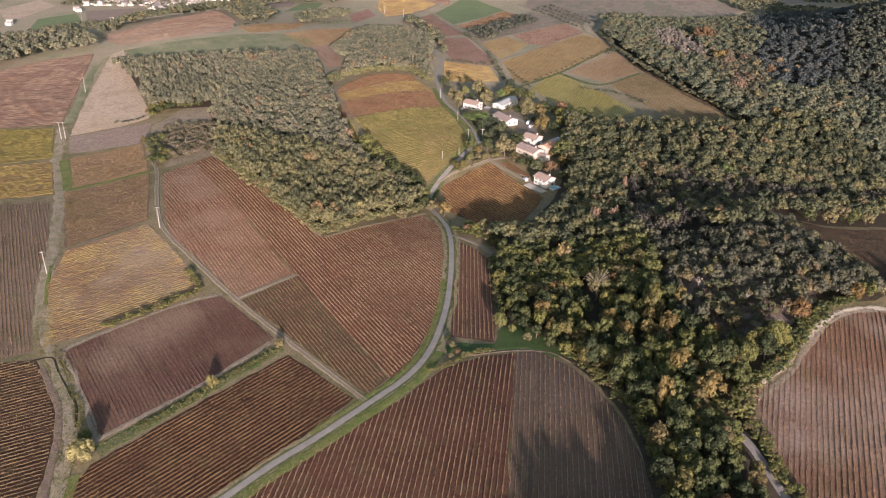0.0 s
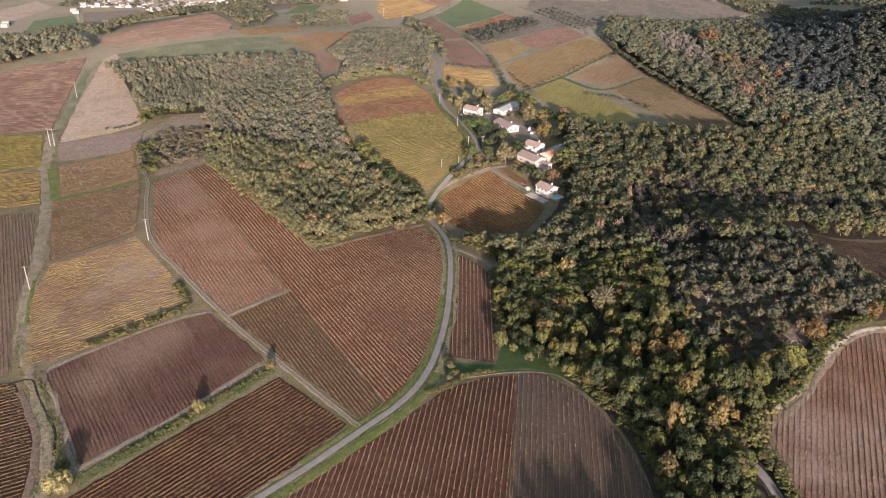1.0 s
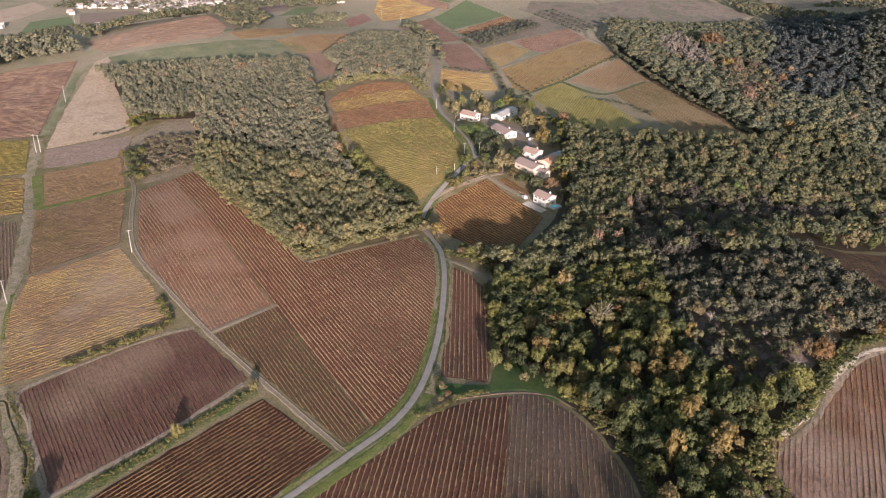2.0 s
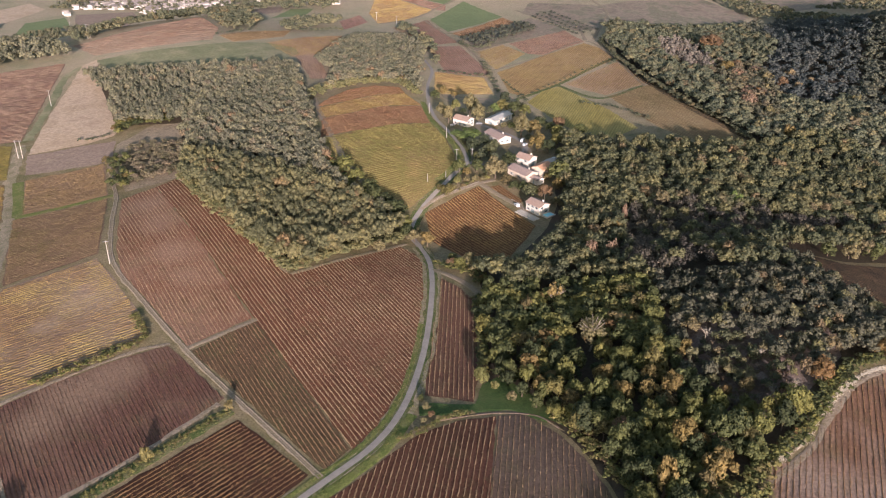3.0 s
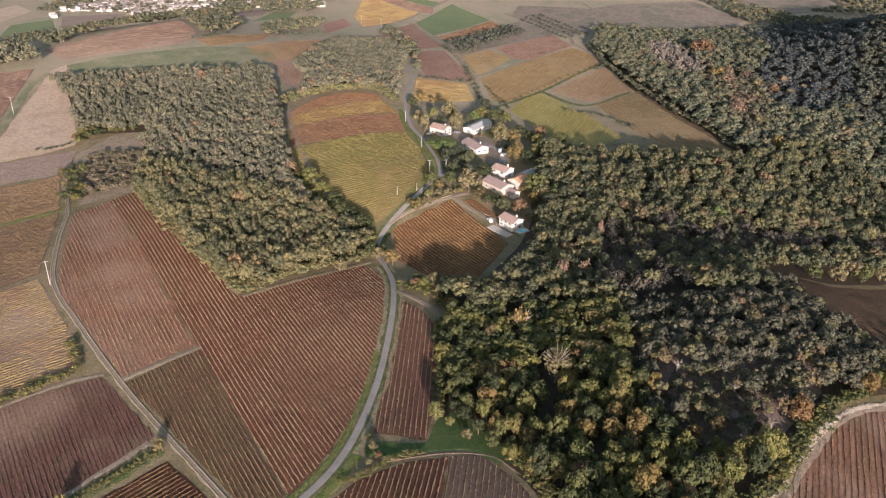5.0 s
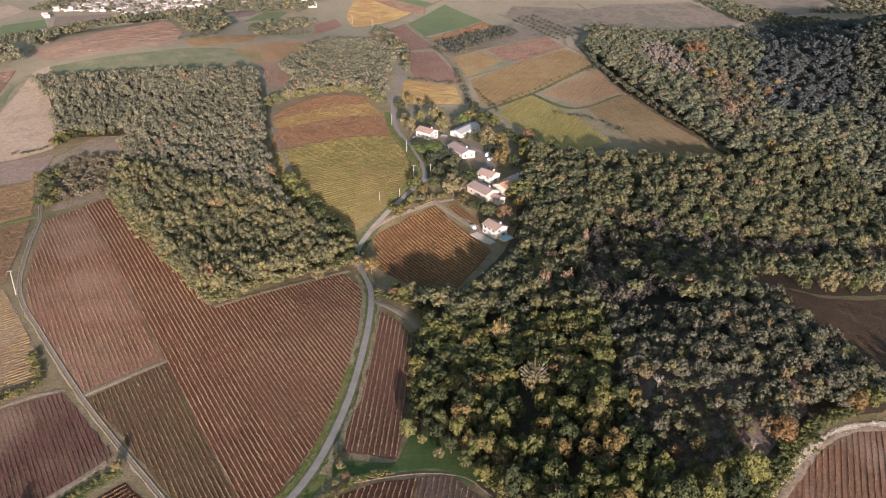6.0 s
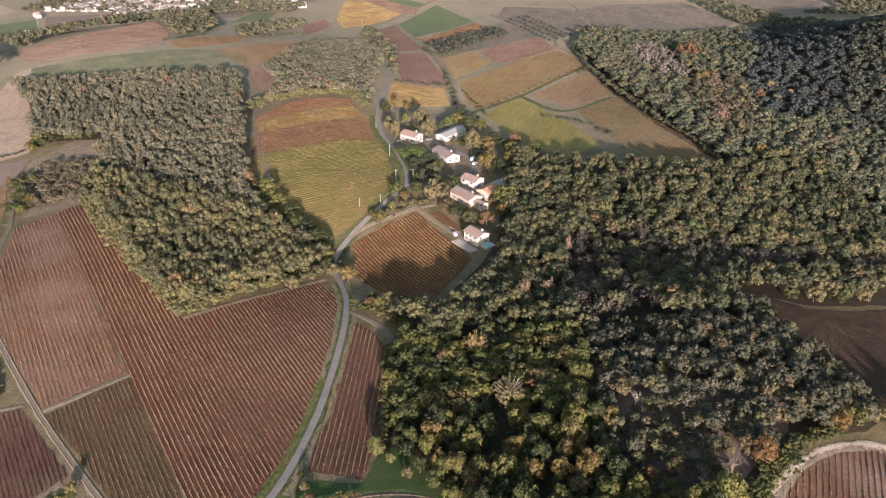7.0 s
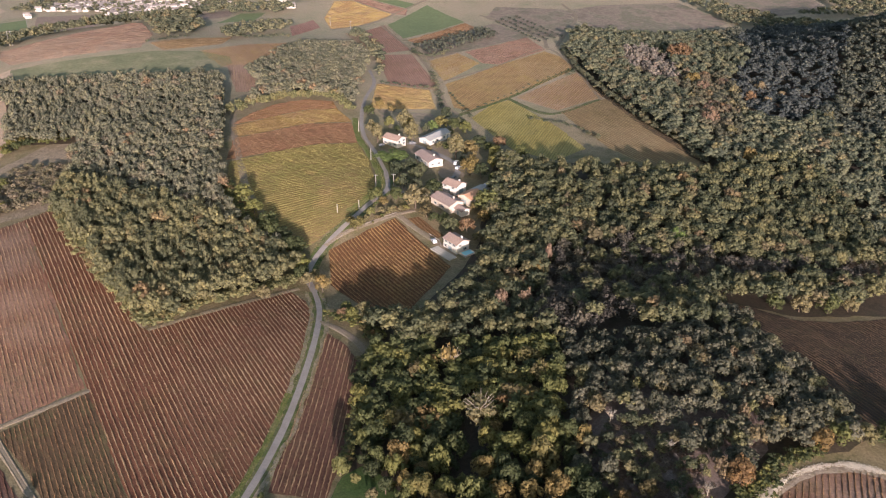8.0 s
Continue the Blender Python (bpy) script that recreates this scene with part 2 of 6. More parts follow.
OAK = [(0.0, (0.12, 0.128, 0.088)), (0.25, (0.161, 0.164, 0.111)), (0.5, (0.198, 0.194, 0.137)), (0.75, (0.225, 0.22, 0.135)), (0.95, (0.238, 0.206, 0.145)), (1.0, (0.278, 0.194, 0.117))]
MIXED = [(0.0, (0.053, 0.067, 0.032)), (0.25, (0.084, 0.1, 0.041)), (0.48, (0.122, 0.134, 0.048)), (0.68, (0.165, 0.169, 0.052)), (0.8, (0.201, 0.186, 0.055)), (0.88, (0.144, 0.118, 0.058)), (0.95, (0.22, 0.167, 0.059)), (1.0, (0.199, 0.122, 0.055))]
GREY = [(0.0, (0.07, 0.076, 0.053)), (0.4, (0.111, 0.113, 0.078)), (0.7, (0.148, 0.144, 0.103)), (0.9, (0.17, 0.165, 0.073)), (1.0, (0.191, 0.144, 0.087))]
M_OAK = leafy("oak_leaves", OAK)
M_OAKWARM = leafy("yellowing_oak_leaves", [(0.0, (0.1, 0.108, 0.062)), (0.3, (0.142, 0.145, 0.078)), (0.55, (0.178, 0.173, 0.09)), (0.8, (0.205, 0.193, 0.092)), (0.93, (0.222, 0.19, 0.095)), (1.0, (0.24, 0.168, 0.088))])
M_MIXED = leafy("autumn_leaves", MIXED)
M_GREY = leafy("holm_oak_leaves", GREY)
M_SLOPE = leafy("hillside_leaves", [(0.0, (0.122, 0.139, 0.097)), (0.35, (0.154, 0.171, 0.112)), (0.6, (0.18, 0.189, 0.118)), (0.8, (0.201, 0.197, 0.12)), (0.93, (0.217, 0.193, 0.11)), (1.0, (0.223, 0.171, 0.109))], glow=0.3)
# hillside leaves again, darkened and greyed to carry the slope's shade
M_SHADEDSLOPE = leafy("shade_darkened_slope_leaves", [(0.0, (0.085, 0.098, 0.08)), (0.5, (0.118, 0.13, 0.1)), (0.85, (0.148, 0.152, 0.108)), (1.0, (0.165, 0.145, 0.1))], glow=0.3)
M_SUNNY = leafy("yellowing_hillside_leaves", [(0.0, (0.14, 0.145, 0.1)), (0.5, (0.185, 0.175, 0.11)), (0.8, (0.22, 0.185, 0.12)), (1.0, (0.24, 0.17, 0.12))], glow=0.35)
M_VALLEY = leafy("valley_leaves", [(0.0, (0.07, 0.081, 0.05)), (0.3, (0.109, 0.121, 0.067)), (0.55, (0.15, 0.151, 0.077)), (0.78, (0.186, 0.176, 0.083)), (0.92, (0.175, 0.145, 0.085)), (1.0, (0.208, 0.15, 0.08))])
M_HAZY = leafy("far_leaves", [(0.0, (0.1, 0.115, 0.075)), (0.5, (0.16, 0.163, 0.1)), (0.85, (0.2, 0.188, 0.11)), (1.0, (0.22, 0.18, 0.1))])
M_OWN = leafy("tree_leaves", MIXED, "object")
M_OWNGREY = leafy("evergreen_leaves", GREY, "object")
M_GOLD = leafy("golden_leaves", [(0.0, (0.22, 0.165, 0.06)), (1.0, (0.26, 0.19, 0.072))], "object")
M_PALE = leafy("fading_yellow_leaves", [(0.0, (0.18, 0.165, 0.08)), (1.0, (0.235, 0.2, 0.105))], "object")
M_STRAWLEAF = leafy("straw_yellow_leaves", [(0.0, (0.28, 0.26, 0.115)), (1.0, (0.33, 0.3, 0.135))], "object")
M_LIME = leafy("yellow_green_leaves", [(0.0, (0.165, 0.175, 0.06)), (1.0, (0.21, 0.2, 0.075))], "object")
M_RUST = leafy("rust_leaves", [(0.0, (0.18, 0.114, 0.064)), (1.0, (0.225, 0.145, 0.083))], "object")
M_BARKPINK = leafy("fading_poplar_leaves", [(0.0, (0.25, 0.17, 0.12)), (1.0, (0.28, 0.19, 0.13))], "object")
M_PINE = leafy("pine_needles", [(0.0, (0.125, 0.18, 0.05)), (1.0, (0.155, 0.205, 0.062))], "object")
M_CONIFER = leafy("conifer_needles", [(0.0, (0.055, 0.07, 0.04)), (0.6, (0.08, 0.09, 0.055)), (1.0, (0.11, 0.12, 0.06))], "object")
# blue-green tone holds the shade and haze of the hillside folds
M_SHADEWOOD = leafy("shaded_hill_leaves", [(0.0, (0.08, 0.098, 0.10)), (0.6, (0.105, 0.122, 0.12)), (1.0, (0.135, 0.142, 0.13))], glow=0.35)
M_THICKET = leafy("dry_thicket_leaves", [(0.0, (0.13, 0.125, 0.075)), (0.4, (0.18, 0.16, 0.1)), (0.7, (0.22, 0.185, 0.125)), (1.0, (0.25, 0.2, 0.14))])
M_FRINGE = leafy("yellow_green_fringe_leaves", [(0.0, (0.15, 0.16, 0.075)), (0.5, (0.21, 0.205, 0.095)), (0.85, (0.25, 0.225, 0.1)), (1.0, (0.24, 0.17, 0.09))])
# twig colour of bare trees, used as well for shade east of them
M_WINTERSHADE = leafy("grey_brown_twigs_and_shade", [(0.0, (0.085, 0.078, 0.066)), (0.6, (0.12, 0.107, 0.09)), (1.0, (0.14, 0.125, 0.085))])
M_TANLEAF = leafy("tan_autumn_leaves", [(0.0, (0.21, 0.165, 0.095)), (1.0, (0.25, 0.19, 0.105))], "object")
M_BRUSH = leafy("russet_brush", [(0.0, (0.15, 0.125, 0.105)), (0.35, (0.19, 0.15, 0.12)), (0.6, (0.2, 0.13, 0.095)), (0.8, (0.15, 0.145, 0.08)), (1.0, (0.23, 0.18, 0.14))])
M_OLIVE = leafy("olive_tree_leaves", [(0.0, (0.075, 0.085, 0.065)), (1.0, (0.105, 0.115, 0.085))], "object")
M_BARE = leafy("bare_twigs", [(0.0, (0.21, 0.19, 0.165)), (0.6, (0.26, 0.23, 0.195)), (1.0, (0.3, 0.235, 0.19))])
SHRUB = [(0.0, (0.10, 0.115, 0.04)), (0.35, (0.165, 0.17, 0.058)), (0.6, (0.24, 0.22, 0.075)), (0.85, (0.2, 0.165, 0.08)), (1.0, (0.18, 0.125, 0.075))]
M_SHRUB = leafy("shrub_leaves", SHRUB, "object")
M_HEDGE = leafy("hedge_leaves", SHRUB)
M_TUFT = leafy("grass_tufts", [(0.3, (0.1, 0.135, 0.035)), (0.45, (0.16, 0.17, 0.052)), (0.55, (0.22, 0.19, 0.085)), (0.7, (0.14, 0.155, 0.045))], "place", 0.3)

# ---- the lie of the land ----
BASE = -11.0
HILLS = [
    (20, 395, -3.7, 60),
    (60, 310, -8.6, 45),
    (120, 315, 11.9, 45),
    (165, 285, 2.9, 45),
    (150, 375, 3.8, 45),
    (-80, 500, 10.8, 90),
    (-205, 730, 10.3, 70),
    (-20, 910, -9.6, 100),
    (60, 690, -3.9, 90),
    (290, 630, -5.1, 70),
    (420, 720, 25.2, 80),
    (-170, 430, -6.7, 60),
    (110, 440, -7.9, 45),
    (140, 455, 10.3, 40),
]
HILLS += [
    (230, 440, -3.4, 60),
    (170, 230, 11.7, 70),
    (-120, 390, 7, 60),
    (40, 560, -7.1, 70),
    (-320, 760, 1.7, 110),
    (-60, 640, 4, 70),
    (190, 600, 5, 60),
    (-110, 250, 2.9, 80),
    (200, 830, 4.5, 100),
    (-5, 415, -7.6, 30),
    (-40, 390, -3.3, 35),
    (330, 850, -11.6, 100),
    (250, 500, 4.3, 60),
    (480, 680, 33.6, 110),
    # unseen rise added south of the view, to lengthen its trees' shade
    (75, 55, 16, 40),
]


def land(x, y):
    x, y = np.asarray(x, float), np.asarray(y, float)
    z = np.full(np.broadcast(x, y).shape, BASE)
    for hx, hy, up, r in HILLS:
        z = z + up * np.exp(-((x - hx) ** 2 + (y - hy) ** 2) / (2 * r * r))
    # the plateau ends beyond the knoll, above a lower plain
    return z - 108 / (1 + np.exp(-((-0.75 * (x + 250) + 0.66 * (y - 850)) - 60) / 16))


def z_at(x, y):
    return float(land(x, y))


def mesh_of(name, verts, faces, material, smooth=False, tint=None):
    """A mesh from an array of corners and an array of faces of one size."""
    verts, faces = np.asarray(verts, np.float32), np.asarray(faces, np.int32)
    k = faces.shape[1]
    me = bpy.data.meshes.new(name)
    me.vertices.add(len(verts))
    me.vertices.foreach_set("co", verts.ravel())
    me.loops.add(faces.size)
    me.loops.foreach_set("vertex_index", faces.ravel())
    me.polygons.add(len(faces))
    me.polygons.foreach_set("loop_start", np.arange(len(faces), dtype=np.int32) * k)
    me.polygons.foreach_set("loop_total", np.full(len(faces), k, np.int32))
    if smooth:
        me.polygons.foreach_set("use_smooth", np.ones(len(faces), bool))
    if tint is not None:
        me.attributes.new("tint", "FLOAT", "POINT").data.foreach_set("value", np.asarray(tint, np.float32))
    me.materials.append(material)
    me.update(calc_edges=True)
    return me


def part(name, bm, material, parent, label=""):
    """Links a bmesh as one mesh object under a thing or a part."""
    me = bpy.data.meshes.new(name)
    bm.to_mesh(me)
    bm.free()
    me.materials.append(material)
    ob = new(name, me)
    ob.parent = parent
    return tagged(ob, label)


def inside(poly, x, y):
    p = np.asarray(poly, float)
    r = np.zeros(np.shape(x), bool)
    for (x0, y0), (x1, y1) in zip(p, np.roll(p, -1, 0)):
        if y0 == y1:
            continue
        r ^= ((y0 > y) != (y1 > y)) & (x < (x1 - x0) * (y - y0) / (y1 - y0) + x0)
    return r


def rounded(poly, step, ragged, rng):
    """The outline walked in short steps, a little worn."""
    out = []
    for (x0, y0), (x1, y1) in zip(poly, poly[1:] + poly[:1]):
        k = max(1, int(math.hypot(x1 - x0, y1 - y0) / step))
        for i in range(k):
            j = ragged if i else ragged * 0.4
            out.append((x0 + (x1 - x0) * i / k + rng.uniform(-j, j), y0 + (y1 - y0) * i / k + rng.uniform(-j, j)))
    return out


def sheet(name, poly, material, up=0.1, step=8.0, ragged=0.5, seed=1):
    """A piece of land with that outline, lying on the hills."""
    rng = np.random.default_rng(seed)
    edge = rounded([tuple(map(float, p)) for p in poly], step * 0.5, ragged, rng)
    e = np.array(edge)
    gx, gy = np.meshgrid(np.arange(e[:, 0].min() + 1, e[:, 0].max(), step), np.arange(e[:, 1].min() + 1, e[:, 1].max(), step))
    gx, gy = gx.ravel(), gy.ravel()
    keep = inside(e, gx, gy)
    pts = [Vector(p) for p in edge] + [Vector(p) for p in zip(gx[keep], gy[keep])]
    v, _, f, *_ = geometry.delaunay_2d_cdt(pts, [], [list(range(len(edge)))], 1, 1e-4)
    v = np.array([(p.x, p.y) for p in v])
    f = np.array([t for t in f if len(t) == 3])
    co = np.column_stack([v, land(v[:, 0], v[:, 1]) + up])
    ob = new(name, mesh_of(name, co, f, material, True))
    return ob


def curve_through(pts, step):
    """Catmull-Rom through the points, in even steps."""
    p = [Vector(q) for q in pts]
    p = [p[0] * 2 - p[1]] + p + [p[-1] * 2 - p[-2]]
    out = []
    for i in range(1, len(p) - 2):
        k = max(2, int((p[i + 1] - p[i]).length / step))
        for j in range(k):
            t = j / k
            out.append(0.5 * (2 * p[i] + (p[i + 1] - p[i - 1]) * t + (2 * p[i - 1] - 5 * p[i] + 4 * p[i + 1] - p[i + 2]) * t * t + (3 * p[i] - p[i - 1] - 3 * p[i + 1] + p[i + 2]) * t ** 3))
    return np.array([tuple(q) for q in out + [p[-2]]])


def ribbon(name, pts, width, material, up, ragged=0.15, step=2.0, seed=3, label="", category="road", shift=0.0, drop=0.12):
    """A road or strip of land along a line, with a low edge down to the ground."""
    rng = np.random.default_rng(seed)
    c = curve_through(pts, step)
    d = np.gradient(c, axis=0)
    nrm = np.column_stack([-d[:, 1], d[:, 0]]) / np.linalg.norm(d, axis=1)[:, None]
    n = len(c)
    sm = lambda a: np.convolve(np.r_[a[:1], a, a[-1:]], [0.25, 0.5, 0.25], "valid")
    l, r = sm(rng.uniform(-ragged, ragged, n)), sm(rng.uniform(-ragged, ragged, n))
    cols = []
    for k, (o, dz) in enumerate(((-1, -drop), (-0.84, 0), (-0.5, 0.03), (0, 0.05), (0.5, 0.03), (0.84, 0), (1, -drop))):
        off = shift + o * width / 2 + (l if o < 0 else r) * abs(o) * (1 if abs(o) > 0.6 else 0.3)
        q = c + nrm * off[:, None]
        cols.append(np.column_stack([q, land(q[:, 0], q[:, 1]) + up + dz]))
    co = np.stack(cols, 1).reshape(-1, 3)
    i = np.arange(n - 1)[:, None] * 7 + np.arange(6)[None]
    i = i.ravel()
    f = np.column_stack([i, i + 1, i + 8, i + 7])
    return tagged(new(name, mesh_of(name, co, f[:, ::-1], material, True)), label, category, kind="structure")


# ground: one sheet to the horizon
def axis(lo, a, b, hi, fine, coarse):
    return np.r_[np.linspace(lo, a, coarse)[:-1], np.arange(a, b, fine), np.linspace(b, hi, coarse)]


def ground():
    xs, ys = axis(-4000, -560, 560, 4000, 6.0, 30), axis(-1500, 60, 1240, 4600, 6.0, 30)
    gx, gy = np.meshgrid(xs, ys)
    co = np.column_stack([gx.ravel(), gy.ravel(), land(gx, gy).ravel()])
    nx = len(xs)
    i = (np.arange(len(ys) - 1)[:, None] * nx + np.arange(nx - 1)[None]).ravel()
    f = np.column_stack([i, i + 1, i + nx + 1, i + nx])
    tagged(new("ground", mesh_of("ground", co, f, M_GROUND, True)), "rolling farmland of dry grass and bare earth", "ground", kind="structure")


ground()
# ---- roads, tracks and verges ----
LANE = [(-76, 165), (-64, 179), (-52, 194), (-40, 207), (-25, 225), (-12, 242), (-4, 261), (1, 288), (3.5, 319), (4, 352), (2, 377), (-3, 395), (-8, 408), (-7, 423), (-1, 440), (8, 459), (15, 475), (20.5, 490), (18, 512), (9, 543), (0, 569), (-5, 600), (-7, 640), (-5, 684), (-12, 720)]
ribbon("grass_verge", LANE[:12], 8.6, M_DRYVERGE, 0.09, 1.0, label="dry tan grass beside the lane", category="verge")
ribbon("grass_verge", LANE[:12], 6.0, M_VERGE, 0.11, 0.8, label="ragged green grass verge beside the lane", category="verge")
ribbon("grass_verge", LANE[:7], 4.0, M_LUSH, 0.12, 0.6, label="bright green grass strip beside the lane", category="verge", shift=-3.9)
ribbon("grass_verge", LANE[3:9], 2.2, M_LUSH, 0.12, 0.5, label="bright green grass strip beside the lane", category="verge", shift=3.0)
ribbon("grass_verge", LANE[12:20], 7.0, M_VERGE, 0.10, 0.9, label="ragged green grass verge beside the lane", category="verge")
ribbon("grass_verge", LANE[15:22], 4.0, M_LUSH, 0.11, 0.9, label="green grass strip between the lane and a hill vineyard", category="verge", shift=4.2)
ribbon("road", LANE[18:], 2.5, M_ROAD, 0.14, 0.12, label="narrow grey lane climbing past a hill vineyard", drop=0.03)
ribbon("road", LANE[:19], 2.9, M_ROAD, 0.14, 0.12, label="narrow pale grey asphalt lane winding between vineyards", drop=0.03)
ribbon("track", [(3.5, 368), (11, 363.5), (19, 355.5), (25, 346), (28, 338)], 3.2, M_TRACK, 0.13, 0.2, label="short dirt track forking into the wood")
FARM = [(-26, 227), (-46, 248), (-63, 265.5), (-84, 288), (-111, 320), (-133, 349), (-148, 388), (-158, 420), (-170, 446), (-181, 470)]
ribbon("track", FARM, 2.3, M_TRACK, 0.11, 0.8, label="pale dirt farm track between vineyard plots")
for side in (-0.75, 0.75):
    ribbon("wheel_rut", FARM, 0.5, M_CHALKDUST, 0.19, 0.12, label="pale dusty wheel rut on a farm track", category="rut", shift=side, drop=0.04)
for edge in ([(-10, 397), (-22, 384.5), (-41, 363.5), (-56.5, 347)], [(-58, 348), (-78, 373.5), (-104, 406), (-133, 442)]):
    ribbon("track", edge, 2.4, M_DRYVERGE, 0.12, 0.7, label="dry grass headland below the oak wood")
ribbon("track", [(-85, 288), (-74, 299), (-63, 310)], 2.2, M_TRACK, 0.13, 0.5, label="bare earth headland across a vineyard")
ribbon("grass_verge", [(-104, 165), (-112, 180), (-116, 197), (-124, 216), (-137, 239), (-148, 256), (-156, 272)], 4.6, M_DRYVERGE, 0.10, 1.4, label="grassy strip with a shallow ditch", category="verge")
ribbon("grass_verge", [(-154, 268), (-162, 284), (-172, 312), (-183, 346), (-203, 398), (-227, 450), (-243, 498)], 6.0, M_DRYVERGE, 0.105, 1.6, label="dry tan grass strip between plots", category="verge")
ribbon("grass_verge", [(-103, 164), (-108, 176), (-110, 188)], 3.0, M_LUSH, 0.14, 0.7, label="bright green grass below a willow", category="verge")
ribbon("grass_verge", [(-160, 282), (-166, 298), (-171, 314)], 2.0, M_LUSH, 0.14, 0.7, label="green weeds in a shallow ditch", category="verge")
ribbon("track", [(-110, 165), (-116, 180), (-119, 192), (-123, 206.4), (-128, 219), (-134.5, 228.4), (-143, 240)], 2.8, M_EARTH, 0.13, 0.5, label="brown earth field track beside a ditch")
ribbon("ditch", [(-118.3, 209), (-122.6, 219.8), (-128.5, 228), (-136.3, 238.6), (-142.1, 246.6), (-149, 244)], 0.8, M_DITCH, 0.15, 0.3, label="narrow dark overgrown ditch", category="ditch")
ribbon("track", [(-109, 203), (-118, 218), (-130, 237), (-139, 251), (-126, 265.5), (-104, 284.5), (-91, 291.5)], 2.0, M_CHALKDUST, 0.11, 0.9, label="pale earth headland round a vineyard", drop=0.03)
ribbon("track", [(-110, 202.5), (-86.5, 229), (-64.5, 259)], 1.7, M_CHALKDUST, 0.11, 0.7, label="pale earth headland round a vineyard", drop=0.03)
ribbon("grass_verge", [(-107.5, 198), (-84, 226), (-60, 256)], 5.0, M_VERGE, 0.10, 0.9, label="uncut grass strip between two vineyards", category="verge")
ribbon("grass_verge", [(-262, 668), (-272, 632), (-255, 560), (-243, 505)], 5.5, M_MEADOW, 0.10, 1.2, label="grassy strip between two plots", category="verge")
ribbon("grass_verge", [(-202, 402), (-181, 414), (-161, 424)], 4.0, M_LUSH, 0.10, 0.8, label="bright green grass strip", category="verge")
ribbon("grass_verge", [(-222, 446), (-211, 424), (-201, 402)], 7.0, M_LUSH, 0.12, 0.9, label="bright green grass strip between plots", category="verge")
ribbon("track", [(-81, 579), (-77, 560), (-70, 537), (-59.5, 503), (-50, 475), (-39, 453), (-28, 436)], 4.0, M_TRACK, 0.13, 0.8, label="purplish bare headland beside the oak wood")
ribbon("road", [(88, 217), (93.2, 211.4), (95.9, 207), (98, 201.5), (99.2, 195), (101, 183), (105, 162)], 3.0, M_ROAD, 0.14, 0.15, label="narrow pale lane at the foot of the wood")
ribbon("grass_verge", [(2, 262), (12, 263), (25, 266), (36, 266), (46, 259)], 5.0, M_DEEPGRASS, 0.10, 1.0, label="green grass headland below the wood", category="verge")
ribbon("track", [(6, 256), (18, 260.5), (30, 263), (42, 261), (50, 252)], 0.8, M_EARTH, 0.13, 0.3, label="rutted wheel track on the headland")
ribbon("track", [(104, 221), (121, 234), (132, 247), (145, 260.5), (155, 266), (169, 267.5), (182, 262)], 2.2, M_CHALKDUST, 0.10, 0.9, label="pale chalky headland round a vineyard", drop=0.03)
ribbon("track", [(-4, 433), (4, 444), (14, 452), (28, 463), (36, 468)], 2.6, M_CHALKDUST, 0.15, 0.2, label="pale gravel drive edging a vineyard")
ribbon("track", [(28, 462), (38, 450), (48, 438), (56, 424)], 3.4, M_TRACK, 0.13, 0.3, label="pale earth drive to a house")
ribbon("road", [(20, 489), (30, 487), (40, 487.5), (50, 500), (56, 515), (57, 532), (50, 546), (36, 560), (27, 566)], 4.2, M_ROAD, 0.14, 0.2, label="grey drive between the houses")
ribbon("grass_verge", [(-13, 907), (8, 838), (30, 760), (42, 700), (45, 640), (58, 618), (70, 600)], 6.0, M_DRYVERGE, 0.10, 1.5, label="overgrown green strip along a stream", category="verge")
ribbon("track", [(-19, 905), (3, 838), (24, 772), (40, 700), (47, 650), (57, 626)], 3.0, M_TRACK, 0.13, 0.4, label="pale farm track among far plots")
ribbon("track", [(57, 625), (92, 662), (122, 702), (147, 735)], 4.0, M_VERGE, 0.10, 0.6, label="grassy track between far plots")
ribbon("track", [(92, 660), (119, 624), (155, 650)], 4.0, M_VERGE, 0.10, 0.6, label="grassy track between far plots")
ribbon("track", [(45, 700), (88, 745), (130, 793), (147, 735), (156, 650)], 2.6, M_TRACK, 0.13, 0.4, label="pale farm track among far plots")
ribbon("track", [(-63, 878), (-31, 912), (-5, 965), (24, 1020)], 4.0, M_TRACK, 0.13, 0.5, label="pale farm track among far plots")
ribbon("track", [(78, 940), (127, 850), (132, 796)], 3.5, M_TRACK, 0.13, 0.5, label="pale farm track among far plots")
ribbon("track", [(165, 985), (172, 925), (152, 846), (140, 800)], 3.5, M_TRACK, 0.13, 0.5, label="pale farm track among far plots")

